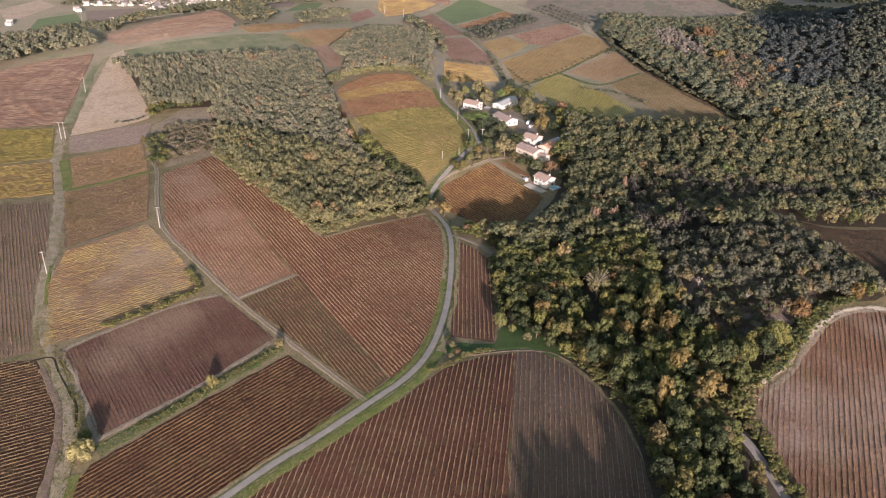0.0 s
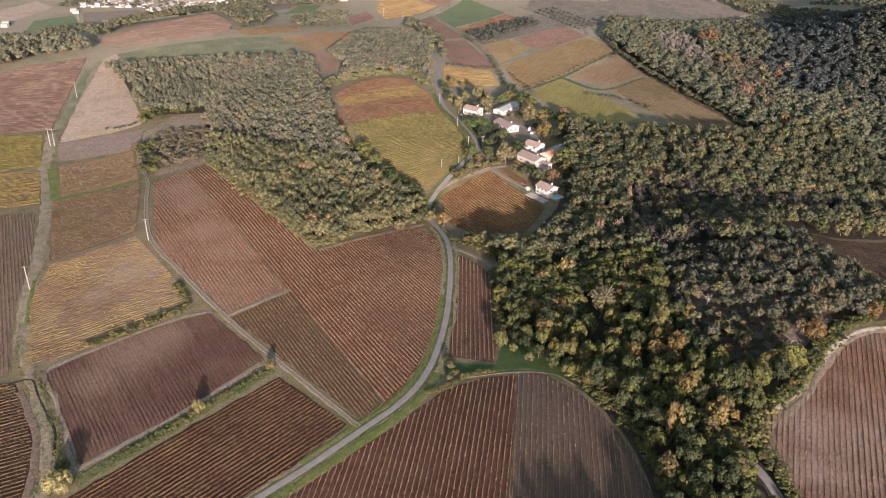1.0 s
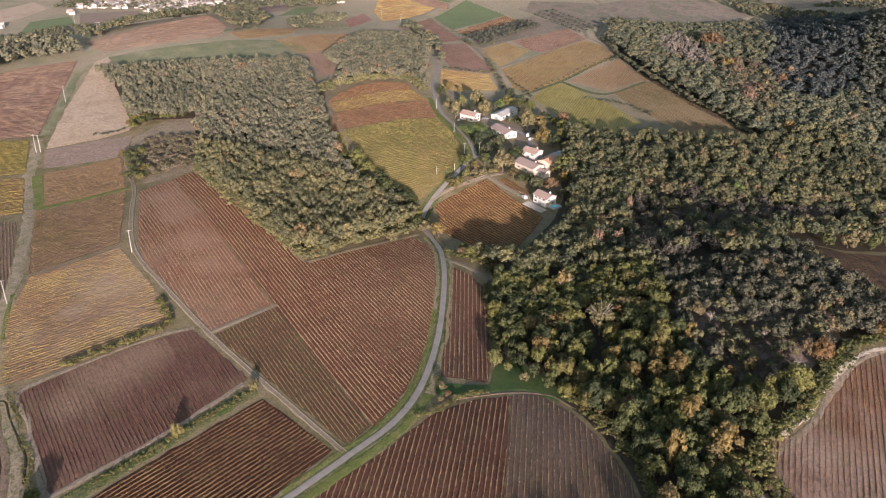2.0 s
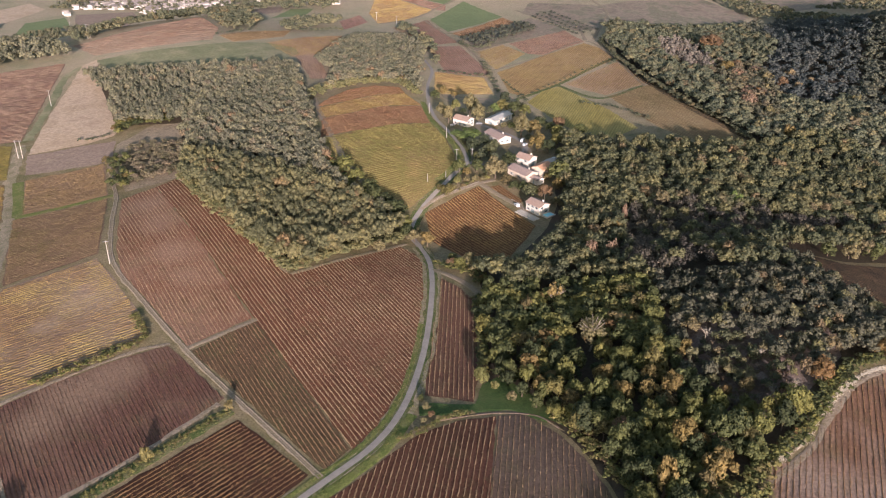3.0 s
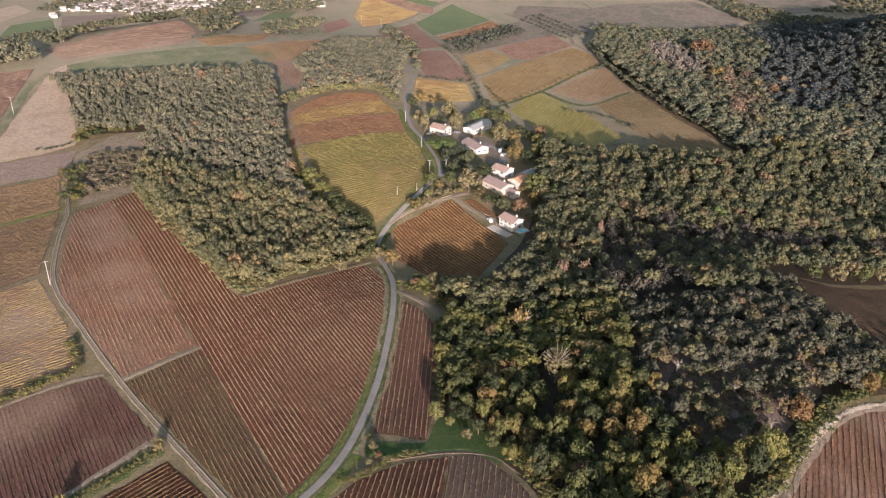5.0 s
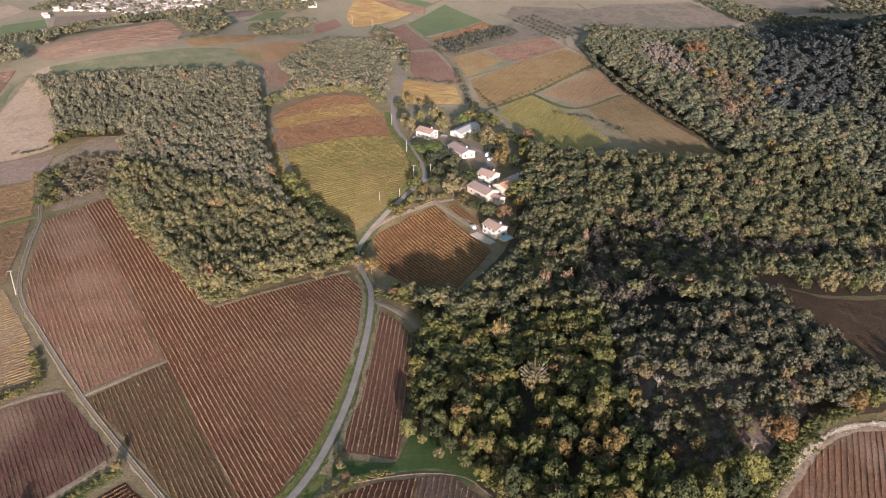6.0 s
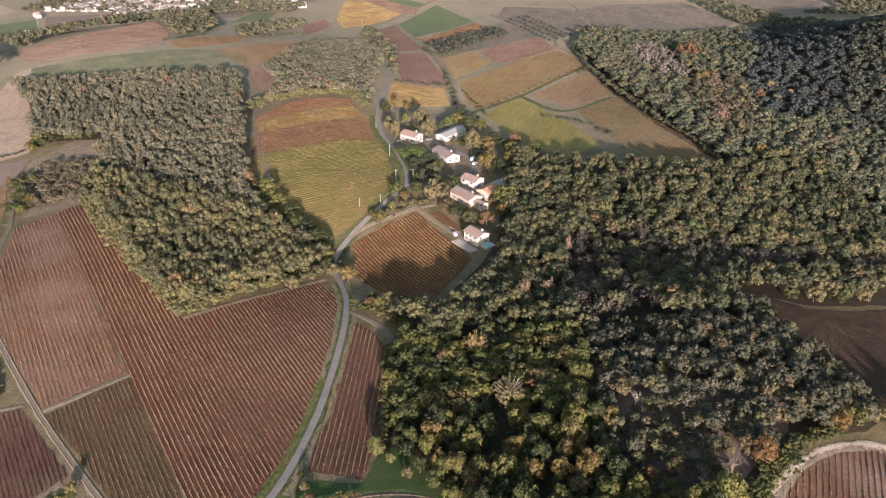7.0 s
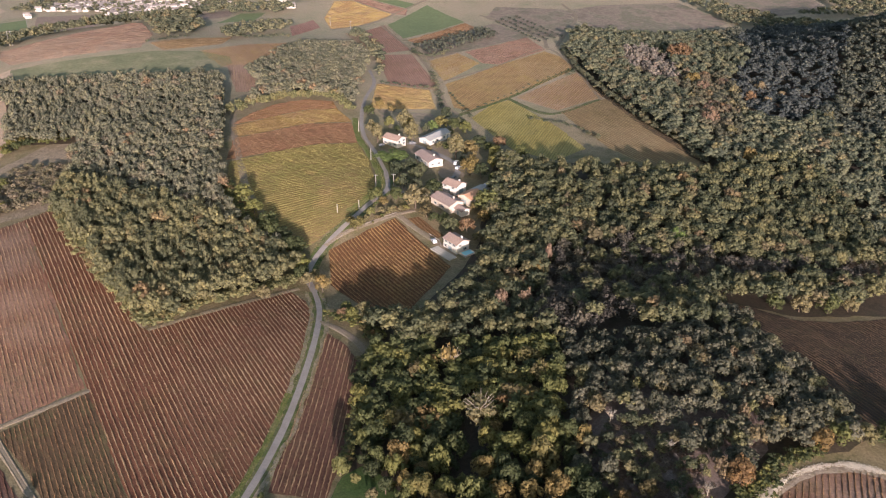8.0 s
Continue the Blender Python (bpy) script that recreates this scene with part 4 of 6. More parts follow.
for i, (poly, ang, lv, c, text) in enumerate((
    ([(-37, 872), (-16, 905), (16, 796), (-8, 782)], -76, MAUVE, (0.27, 0.16, 0.12), "red-brown vineyard among far plots"),
    ([(-50, 863), (-38, 872), (-9, 784), (-15, 783)], -76, DUN, (0.31, 0.23, 0.16), "faded brown vineyard strip far off"),
    ([(-12, 775), (17, 781), (41, 690), (38, 680), (6, 684)], -76, MAUVE, (0.28, 0.17, 0.13), "pinkish brown vineyard among far plots"),
    ([(-3, 682), (36, 676), (42, 636), (-2, 622)], 0, HONEY, (0.34, 0.25, 0.12), "small yellow vineyard above the houses"),
    ([(9, 838), (62, 908), (74, 882), (22, 820)], 50, OCHRE, (0.36, 0.23, 0.15), "orange-brown vineyard among far plots"),
    ([(30, 756), (56, 785), (74, 752), (46, 700)], 60, HONEY, (0.33, 0.25, 0.15), "tan vineyard among far plots"),
    ([(-78, 997), (-60, 1004), (-12, 952), (-17, 939), (-45, 893), (-65, 879), (-78, 924)], 20, HONEY, (0.33, 0.235, 0.14), "golden vineyard on the far plateau"),
    ([(62, 790), (95, 816), (117, 836), (130, 790), (88, 748), (76, 752)], 45, MAUVE, (0.33, 0.2, 0.15), "pinkish vineyard among far plots"),
    ([(47, 693), (87, 744), (129, 785), (140, 768), (149, 733), (125, 702), (94, 664), (64, 634), (54, 640)], 66, HONEY, (0.31, 0.22, 0.12), "broad gold and brown far vineyard"),
    ([(98, 662), (127, 698), (148, 722), (154, 690), (163, 660), (124, 630)], 66, HONEY, (0.33, 0.225, 0.15), "pinkish gold vineyard among far plots"),
    ([(66, 620), (79, 646), (93, 658), (109, 624), (121, 596), (133, 556), (114, 540), (90, 562), (76, 596)], 70, HILLGREEN, (0.31, 0.26, 0.1), "yellow-green vineyard behind the hamlet"),
    ([(125, 627), (165, 656), (174, 618), (186, 577), (199, 516), (176, 504), (148, 550), (137, 585)], -63, DUN, (0.25, 0.19, 0.105), "brown vineyard sloping to the wood"),
    ([(-303, 714), (-292, 722), (-262, 780), (-238, 843), (-229, 842), (-195, 772), (-188, 723), (-217, 704), (-270, 680)], 12, MAUVE, (0.31, 0.235, 0.175), "ochre vineyard on a rounded knoll"),
    ([(-187, 738), (-167, 768), (-137, 797), (-136, 762), (-152, 738), (-170, 720)], 40, DUN, (0.34, 0.25, 0.16), "orange vineyard plot beside a knoll"),
    ([(-145, 728), (-120, 772), (-92, 800), (-84, 790), (-85, 745), (-82, 714), (-100, 704), (-118, 690)], -58, HONEY, (0.33, 0.22, 0.15), "brown vineyard behind the wood"),
    ([(-116, 697), (-98, 703), (-79, 632), (-92, 628)], -75, STRAW, (0.3, 0.2, 0.15), "narrow brown vineyard in a gap of the wood"),
    ([(-103, 876), (-87, 913), (-75, 883), (-93, 833)], -70, MAUVE, (0.3, 0.17, 0.14), "small purplish vineyard far off"),
    ([(-58, 1005), (-39, 1008), (2, 973), (2, 948), (-10, 953)], 20, MAUVE, (0.24, 0.13, 0.11), "dark red vineyard strip on the far plateau"),
)):
    vineyard(poly, ang, lv, soil("f%d" % i, tuple(1.6 * k for k in dull(c, 1.0)), tuple(1.15 * k for k in dull(c, 0.95)), tuple(1.9 * k for k in dull(c, 0.85)), ang, 3.0 if i == 12 else 1.8, 0.75), text, spacing=3.0 if i == 12 else 1.8, seed=40 + i, tall=0.65, wide=0.22, step=2.0, cards=2.2)


# ---- trees ----
def blob(rng, spread, flat, cards, card, lobes, low=-0.35, core=0.8, loose=0.3):
    """The leaves of one crown of radius about 1 round the origin: a dome of rounded lobes, leaf clumps over a knobbly heart."""
    i = np.arange(lobes) + 0.5
    up = 1 - (1 - low) * i / lobes
    turn = 2.39996 * i + rng.uniform(0, 6.28)
    flatness = np.sqrt(np.maximum(0, 1 - up * up))
    way = np.column_stack([flatness * np.cos(turn), flatness * np.sin(turn), up]) + rng.normal(0, 0.2, (lobes, 3))
    way /= np.linalg.norm(way, axis=1)[:, None]
    cen = way * rng.uniform(0.46, 0.74, lobes)[:, None] * spread
    cen[:, 2] *= flat
    rad = rng.uniform(0.29, 0.46, lobes) * (9.0 / max(9, lobes)) ** 0.25
    which = rng.choice(lobes, cards, p=rad ** 2 / np.sum(rad ** 2))
    d = rng.normal(0, 1, (cards, 3))
    d /= np.linalg.norm(d, axis=1)[:, None]
    d += 0.55 * way[which]
    d[:, 2] += 0.15
    d /= np.linalg.norm(d, axis=1)[:, None]
    p = cen[which] + d * (rad[which] * rng.uniform(0.84, 1.1, cards))[:, None]
    nrm = d + rng.normal(0, loose, (cards, 3))
    nrm /= np.linalg.norm(nrm, axis=1)[:, None]
    a = np.cross(nrm, rng.normal(0, 1, (cards, 3)))
    a /= np.linalg.norm(a, axis=1)[:, None]
    b = np.cross(nrm, a)
    r = (card * rng.uniform(0.6, 1.35, cards))[:, None]
    k = rng.uniform(0.55, 1.0, (cards, 1))
    q = np.stack([p - a * r - b * r * k * 0.6, p + a * r - b * r * k * 0.5, p + b * r * (0.6 + 0.8 * k) + nrm * r * 0.15], 1).reshape(-1, 3)
    f = np.arange(cards * 3).reshape(-1, 3)
    # heart: a small faceted knob in each lobe, and one in the middle
    ring = np.array([(math.cos(t), math.sin(t), 0) for t in np.arange(4) * math.pi / 2])
    knob = np.vstack([ring * 0.85, [(0, 0, 0.85), (0, 0, -0.7)]])
    kf = np.array([(0, 1, 4), (1, 2, 4), (2, 3, 4), (3, 0, 4), (1, 0, 5), (2, 1, 5), (3, 2, 5), (0, 3, 5)])
    cen = np.vstack([cen, [(0, 0, 0.05)]])
    rad = np.r_[rad * core, 0.6]
    kv = (cen[:, None] + knob[None] * rad[:, None, None] * rng.uniform(0.8, 1.1, (lobes + 1, 6, 1))).reshape(-1, 3)
    kk = (kf[None] + (np.arange(lobes + 1) * 6)[:, None, None] + len(q)).reshape(-1, 3)
    return np.vstack([q, kv]), np.vstack([f, kk])


def trunk_bm(h, r, limbs, rng, reach=0.5):
    """A tapered, slightly bent trunk with its limbs."""
    bm = bmesh.new()

    def stick(p, q, r0, r1, sides=5):
        p, q = Vector(p), Vector(q)
        t = (q - p).to_track_quat("Z", "Y")
        loops = []
        for c, k in ((p, r0), (p.lerp(q, 0.5) + Vector(rng.normal(0, 0.04 * (q - p).length, 3)), (r0 + r1) / 2), (q, r1)):
            loops.append([bm.verts.new(c + t @ Vector((k * math.cos(2 * math.pi * i / sides), k * math.sin(2 * math.pi * i / sides), 0))) for i in range(sides)])
        for a, b in zip(loops, loops[1:]):
            for i in range(sides):
                bm.faces.new((a[i], a[(i + 1) % sides], b[(i + 1) % sides], b[i]))

    stick((0, 0, -0.4), (0, 0, h), r, r * 0.55)
    for i in range(limbs):
        t = 2 * math.pi * (i + rng.uniform(-0.3, 0.3)) / limbs
        z = h * rng.uniform(0.7, 1.0)
        o = h * reach * rng.uniform(0.7, 1.3)
        stick((0, 0, z), (o * math.cos(t), o * math.sin(t), z + h * rng.uniform(0.35, 0.8)), r * 0.5, r * 0.12, 4)
    return bm


def tree(name, label, material, wide, tall, seed, group="", cards=380, card=0.125, lobes=9, spread=1.0, flat=1.0, trunk=0.35, bark=None, low=-0.35, limbs=4):
    """A tree at the origin: trunk with limbs, and crown."""
    rng = np.random.default_rng(seed)
    root = tagged(new(name), label, "shrub" if "shrub" in name else "tree", group)
    part("trunk", trunk_bm(tall * trunk, 0.035 * tall, limbs, rng), bark or M_BARK, root)
    q, f = blob(rng, spread, flat, cards, card, lobes, low)
    up = q[:, 2]
    q = np.column_stack([q[:, :2] * wide / 2, (up - up.min()) / (up.max() - up.min()) * tall * (1 - trunk * 0.55) + tall * trunk * 0.55])
    crown = new("crown", mesh_of("crown", q, f, material, True))
    crown.parent = root
    return root


def stand(ob, x, y, size=1.0, turn=0.0, stretch=1.0):
    ob.scale = (size, size, size * stretch)
    ob.location = (x, y, z_at(x, y))
    ob.rotation_euler = (0, 0, turn)
    return ob


def stand_copy(ob, x, y, size, turn, stretch):
    c = copy_thing(ob, Matrix.Identity(4))
    return stand(c, x, y, size, turn, stretch)


def scatter(poly, gap, rng, wild=0.42):
    p = np.array(poly, float)
    gx, gy = np.meshgrid(np.arange(p[:, 0].min(), p[:, 0].max(), gap), np.arange(p[:, 1].min(), p[:, 1].max(), gap * 0.87))
    gx = gx + (np.arange(gx.shape[0]) % 2)[:, None] * gap / 2
    gx, gy = gx.ravel() + rng.normal(0, wild * gap * 0.6, gx.size), gy.ravel() + rng.normal(0, wild * gap * 0.6, gx.size)
    keep = inside(p, gx, gy)
    return gx[keep], gy[keep]


def wood(name, label, xs, ys, size, tall, material, cards, card, lobes, seed, kinds=14, core=0.85, loose=0.3, spread=1.0, vary=0.16, dome=0.4):
    """A wood of trees too many to count, in one mesh: crowns over short stems."""
    rng = np.random.default_rng(seed)
    made = [blob(np.random.default_rng(seed * 50 + i), spread, 1.0, cards, card, lobes, -0.35, core, loose) for i in range(kinds)]
    vs, fs, ts, base = [], [], [], 0
    zs = land(xs, ys)
    clump = np.array([noise.noise(Vector((x * 0.03, y * 0.03, seed))) for x, y in zip(xs, ys)])
    for x, y, z, cl in zip(xs, ys, zs, clump):
        q, f = made[rng.integers(kinds)]
        w = size * rng.uniform(0.7, 1.3) * (1 + 0.25 * cl) / 2
        h = tall * rng.uniform(1 - vary, 1 + vary) * (1 + 0.8 * vary * cl)
        t = rng.uniform(0, 2 * math.pi)
        c, s = math.cos(t), math.sin(t)
        px, py = q[:, 0] * w, q[:, 1] * w
        vs.append(np.column_stack([x + px * c - py * s, y + px * s + py * c, z + h * (1.02 - dome + dome * q[:, 2])]))
        fs.append(f + base)
        ts.append(np.full(len(q), min(1.0, max(0.0, rng.beta(1.35, 1.5) + 0.22 * cl))))
        base += len(q)
    ob = new(name, mesh_of(name, np.vstack(vs), np.vstack(fs), material, True, tint=np.concatenate(ts)))
    return tagged(ob, label, "wood", kind="stuff")


rng = np.random.default_rng(11)
OAKS = [(-260, 630), (-222, 631), (-178, 637), (-114, 656), (-103, 640), (-78, 541), (-65, 490), (-53, 450), (-42, 432), (-25, 426), (-12, 413), (-10, 404), (-26, 384), (-57, 346), (-80, 372), (-102, 399), (-130, 437), (-137, 474), (-155, 523), (-196, 524), (-226, 587)]
xs, ys = scatter(OAKS, 5.0, rng, 0.36)
front = ys + 0.35 * xs < 412
wood("oak_wood", "tall yellowing oaks at the near corner of a wood", xs[front], ys[front], 7.4, 12.0, M_OAKWARM, 420, 0.085, 15, 9, core=0.96, loose=0.2, vary=0.12, dome=0.36)
front = ys + 0.35 * xs < 412
xs, ys = xs[~front], ys[~front]
wood("oak_wood", "dense olive-green oak wood", xs, ys, 6.4, 9.5, M_OAK, 215, 0.105, 13, 1, core=0.98, loose=0.26, vary=0.11, dome=0.36)
xs, ys = scatter([(-93, 668), (-84, 738), (-72, 785), (-34, 790), (-16, 752), (-11, 702), (-12, 614), (-24, 629), (-46, 626), (-63, 609), (-73, 590), (-76, 632)], 5.7, rng)
wood("oak_wood", "olive-green oak wood behind a hill vineyard", xs, ys, 7.2, 9.5, M_OAK, 190, 0.115, 11, 2, core=1.0, loose=0.18, vary=0.08, dome=0.32)
xs, ys = scatter([(-420, 650), (-378, 682), (-366, 718), (-314, 710), (-290, 690), (-292, 672), (-326, 662), (-345, 630), (-380, 605)], 6.8, rng)
wood("oak_wood", "dark green wood beyond a vineyard", xs, ys, 8.4, 9.5, M_OAK, 90, 0.22, 8, 3)
# mixed wood on the eastern slopes
xs, ys = scatter([(24, 368), (28, 352), (150, 335), (150, 362), (190, 368), (222, 378), (250, 400), (250, 525), (194, 505), (170, 504), (136, 512), (108, 526), (84, 534), (76, 500), (72, 440), (66, 402), (46, 366)], 6.1, rng)
keep = ~inside([(40, 430), (70, 430), (80, 560), (20, 560)], xs, ys)
# bare trees in the west; the eastern arm stands in for hill shade
HOLLOW = [(96, 408), (104, 420), (128, 425), (150, 412), (190, 402), (238, 412), (230, 396), (189, 384), (150, 385), (144, 364), (125, 342), (106, 330), (90, 327), (87, 354)]
winter_shade = keep & inside(HOLLOW, xs, ys) & (rng.random(len(xs)) < 0.75)
wood("bare_wood", "grey-brown leafless trees, partly in place of a hollow's shade", xs[winter_shade], ys[winter_shade], 7.0, 9.0, M_WINTERSHADE, 260, 0.075, 12, 34, core=0.75, loose=0.6)
keep &= ~winter_shade
wood("mixed_wood", "dense mixed wood turning yellow, in a valley", xs[keep], ys[keep], 8.4, 10.0, M_VALLEY, 270, 0.098, 15, 4, core=0.95, loose=0.22, vary=0.15, dome=0.36)
xs, ys = scatter([(250, 395), (300, 395), (335, 470), (405, 620), (520, 860), (440, 880), (335, 888), (240, 842), (166, 842), (147, 790), (150, 740), (161, 678), (176, 604), (197, 522), (204, 512), (250, 525)], 6.6, rng)
BARE = [(184, 713), (192, 786), (214, 782), (226, 738), (214, 677), (204, 690)]
bare = inside(BARE, xs, ys)
# trees whose leaf colour is darkened for the shade of the folds
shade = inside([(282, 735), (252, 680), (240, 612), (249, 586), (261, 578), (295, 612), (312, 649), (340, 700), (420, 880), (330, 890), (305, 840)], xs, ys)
sunny = inside([(205, 544), (208, 604), (212, 680), (224, 700), (240, 690), (272, 672), (250, 640), (232, 590), (226, 552)], xs, ys) & ~bare & ~shade
plain_part = ~bare & ~shade & ~sunny
# upper right of the slope: its shade is put into the leaf colour
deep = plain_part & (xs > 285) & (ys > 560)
wood("mixed_wood", "high hillside wood with shade put into its leaf colour", xs[deep], ys[deep], 8.6, 8.5, M_SHADEDSLOPE, 110, 0.125, 9, 33, core=1.02, loose=0.16, vary=0.16, dome=0.36)
plain_part &= ~deep
wood("mixed_wood", "mixed wood climbing a dark hillside", xs[plain_part], ys[plain_part], 9.0, 9.0, M_SLOPE, 120, 0.12, 9, 5, core=1.02, loose=0.16, spread=0.95, vary=0.14, dome=0.36)
wood("mixed_wood", "band of yellowing trees on a wooded hillside", xs[sunny], ys[sunny], 9.0, 9.0, M_SUNNY, 120, 0.12, 9, 8, core=1.02, loose=0.16, spread=0.95, vary=0.14, dome=0.36)
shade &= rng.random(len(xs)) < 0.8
wood("mixed_wood", "wood in hillside folds, shade and haze in its blue-green", xs[shade], ys[shade], 8.2, 8.0, M_SHADEWOOD, 110, 0.125, 9, 6, core=1.02, loose=0.16, vary=0.2, dome=0.36)
wood("bare_wood", "grey-brown trees that have lost their leaves", xs[bare], ys[bare], 7.0, 8.0, M_BARE, 90, 0.17, 7, 7)
# wood strips and clumps far off
for i, (poly, gap, text) in enumerate((
    ([(-318, 742), (-300, 742), (-270, 797), (-242, 858), (-236, 900), (-262, 880), (-300, 815)], 7.0, "line of trees along the edge of the plateau"),
    ([(-238, 900), (-236, 852), (-196, 780), (-184, 752), (-172, 770), (-164, 815), (-176, 850), (-205, 900)], 7.0, "copse on a rounded knoll"),
    ([(-152, 812), (-135, 862), (-106, 893), (-98, 858), (-116, 814), (-140, 776)], 7.5, "copse between far vineyard plots"),
    ([(-640, 1150), (-590, 1206), (-545, 1256), (-480, 1240), (-470, 1180), (-560, 1120)], 9.0, "tree belt before a village"),
    ([(304, 1030), (320, 1015), (345, 985), (366, 956), (384, 925), (440, 900), (600, 900), (600, 860), (440, 878), (364, 874), (346, 897), (325, 923), (300, 1005)], 8.0, "dark wood behind stubble fields"),
    ([(455, 1090), (452, 985), (400, 955), (520, 930), (640, 1000), (600, 1120)], 9.0, "dark wood on the skyline"),
    ([(-150, 960), (-92, 1030), (60, 1040), (60, 1100), (-150, 1080)], 10.0, "trees along the far plateau"),
    ([(-235, 905), (-205, 905), (-175, 890), (-110, 930), (-120, 960), (-220, 960)], 9.0, "scattered trees before the plain"),
    ([(-45, 850), (-20, 790), (-8, 740), (-3, 700), (4, 690), (-8, 780), (-35, 862)], 8.0, "narrow belt of trees beside a track"),
    ([(152, 838), (172, 870), (180, 856), (165, 800)], 8.0, "clump of trees at the top of a wood"),
)):
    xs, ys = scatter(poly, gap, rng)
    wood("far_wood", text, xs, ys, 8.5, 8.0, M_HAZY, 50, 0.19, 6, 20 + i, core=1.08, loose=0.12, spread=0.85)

near_edge = [(-82, 580), (-74, 594), (-58, 614), (-40, 627), (-24, 630), (-13, 610)]
c = np.vstack([curve_through(near_edge, 2.4)] * 2)
c = c + rng.normal(0, 1.6, c.shape) + (-1.0, -1.0)
wood("oak_wood", "fringe of pale yellow-green trees above a hill vineyard", c[:, 0], c[:, 1], 6.0, 6.5, M_FRINGE, 150, 0.12, 9, 31, vary=0.3)
c = np.vstack([curve_through([(-303, 723), (-285, 768), (-262, 815), (-246, 858), (-238, 866)], 3.0)] * 2)
c = c + rng.normal(0, 2.0, c.shape)
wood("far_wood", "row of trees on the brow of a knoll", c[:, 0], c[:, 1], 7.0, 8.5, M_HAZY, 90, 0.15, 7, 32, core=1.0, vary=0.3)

# trees of the near wood, each one standing by itself
KINDS = [
    tree("tree", "broad oak with yellowing olive-green crown", M_OWN, 7.0, 8.8, 100 + i, "trees of the near wood", 800, 0.08, 13)
    for i in range(6)
] + [
    tree("tree", "grey-green holm oak with a dense crown", M_OWNGREY, 5.8, 7.0, 120 + i, "trees of the near wood", 700, 0.085, 11)
    for i in range(4)
]
# the end south of y 166 is unseen, added to cast shade northwards
NEAR = [(24, 350), (26, 305), (27, 291), (34, 284), (43, 272), (50, 260), (57, 245), (63, 229), (66, 208), (67, 120), (98, 120), (95, 190), (92, 206), (88, 218), (99, 227), (119, 243), (130, 257), (143, 271), (166, 275), (178, 284), (171, 300), (166, 330), (162, 352), (156, 366), (150, 362), (149, 332)]
SLOPE = [(103, 243), (119, 251), (127, 262), (123, 274), (113, 290), (103, 292), (95, 275), (96, 256)]
GAP = [(60, 275), (63, 275), (65, 300), (60, 325), (57, 325), (59, 295)]
xs, ys = scatter(NEAR, 5.7, rng, 0.5)
rest, placed = [], 0
for x, y, th, dk in zip(xs, ys, inside(SLOPE, xs, ys), inside(GAP, xs, ys)):
    if dk or (th and rng.random() < 0.35):
        continue
    hill = x > 92 and y > 262
    if (x > 100 and y > 262) or y > 297 or y < 166:
        rest.append((x, y, 0.6 if th else 0.85 if hill else 1.05))
        continue
    k = rng.integers(6, 10) if (hill and rng.random() < 0.75) else rng.integers(0, 6)
    size = rng.uniform(0.7, 1.25) * (0.62 if th else 0.85 if hill else 1.05)
    stand_copy(KINDS[k], x, y, size, rng.uniform(0, 6.28), rng.uniform(0.85, 1.2))
    placed += 1
for i, k in enumerate(KINDS):
    x, y = ((34, 300), (40, 326), (52, 280), (47, 310), (75, 250), (80, 228), (100, 300), (96, 318), (100, 270), (90, 324))[i]
    stand(k, x, y, 1.0, i)
for x, y, k in ((42, 266, 1), (37.5, 273, 3), (47, 259, 2), (33, 280, 0)):
    stand_copy(KINDS[k], x, y, 0.8, x, 0.9)
rest = np.array(rest)
for lo, hi, m in ((0, 0.7, M_VALLEY), (0.7, 0.9, M_GREY), (0.9, 2, M_MIXED)):
    q = rest[(rest[:, 2] > lo) & (rest[:, 2] <= hi)]
    wood("hill_wood", "dense grey-green wood over a low hill", q[:, 0], q[:, 1], 7.6 * q[0, 2], 8.6 * q[0, 2], m, 340, 0.108, 11, 70 + int(hi * 10))
# unseen trees added to shade the near vineyard and wood
xs, ys = scatter([(30, 40), (104, 40), (104, 100), (100, 132), (66, 152), (60, 145), (36, 145)], 6.5, rng)
wood("mixed_wood", "tall unseen trees added south of the view for shade", xs, ys, 9.0, 14.0, M_MIXED, 130, 0.15, 8, 76)
# low grey and rust bushes of the thin slope
BUSH = [tree("shrub", text, m, 3.0, 2.2, 140 + i, "bushes", 110, 0.2, 6, trunk=0.12, limbs=3) for i, (text, m) in enumerate((("low leafy bush in autumn colours", M_SHRUB), ("small grey-green bush beside the fields", M_OWNGREY), ("low yellow-green bush beside the fields", M_SHRUB)))]
xs, ys = scatter([(113, 292), (124, 274), (128, 264), (142, 274), (164, 279), (174, 286), (166, 318), (160, 342), (146, 330), (100, 338), (98, 312)], 5.2, np.random.default_rng(77), 0.6)
wood("hill_wood", "small grey holm oaks filling a low hill", xs, ys, 4.8, 5.6, M_GREY, 190, 0.12, 9, 77, vary=0.3)
xs, ys = scatter(SLOPE, 4.6, np.random.default_rng(78), 0.7)
wood("undergrowth", "young yellow-green trees scattered on a thin slope", xs, ys, 2.9, 3.2, M_VALLEY, 120, 0.14, 7, 78, loose=0.5, vary=0.4)
xs, ys = scatter(SLOPE, 2.0, rng, 0.7)
wood("undergrowth", "low grey and russet undergrowth on a thin slope", xs, ys, 2.2, 1.5, M_BRUSH, 60, 0.16, 6, 75, loose=0.6, vary=0.4)
BARETREE = tree("tree", "slender leafless pale tree on a stony slope", M_BARE, 3.0, 5.5, 216, "bare trees", 24, 0.1, 5, bark=M_DEADWOOD, trunk=0.6, limbs=9)
stand(BARETREE, 118, 275)
xs, ys = scatter(SLOPE, 13.0, rng, 0.8)
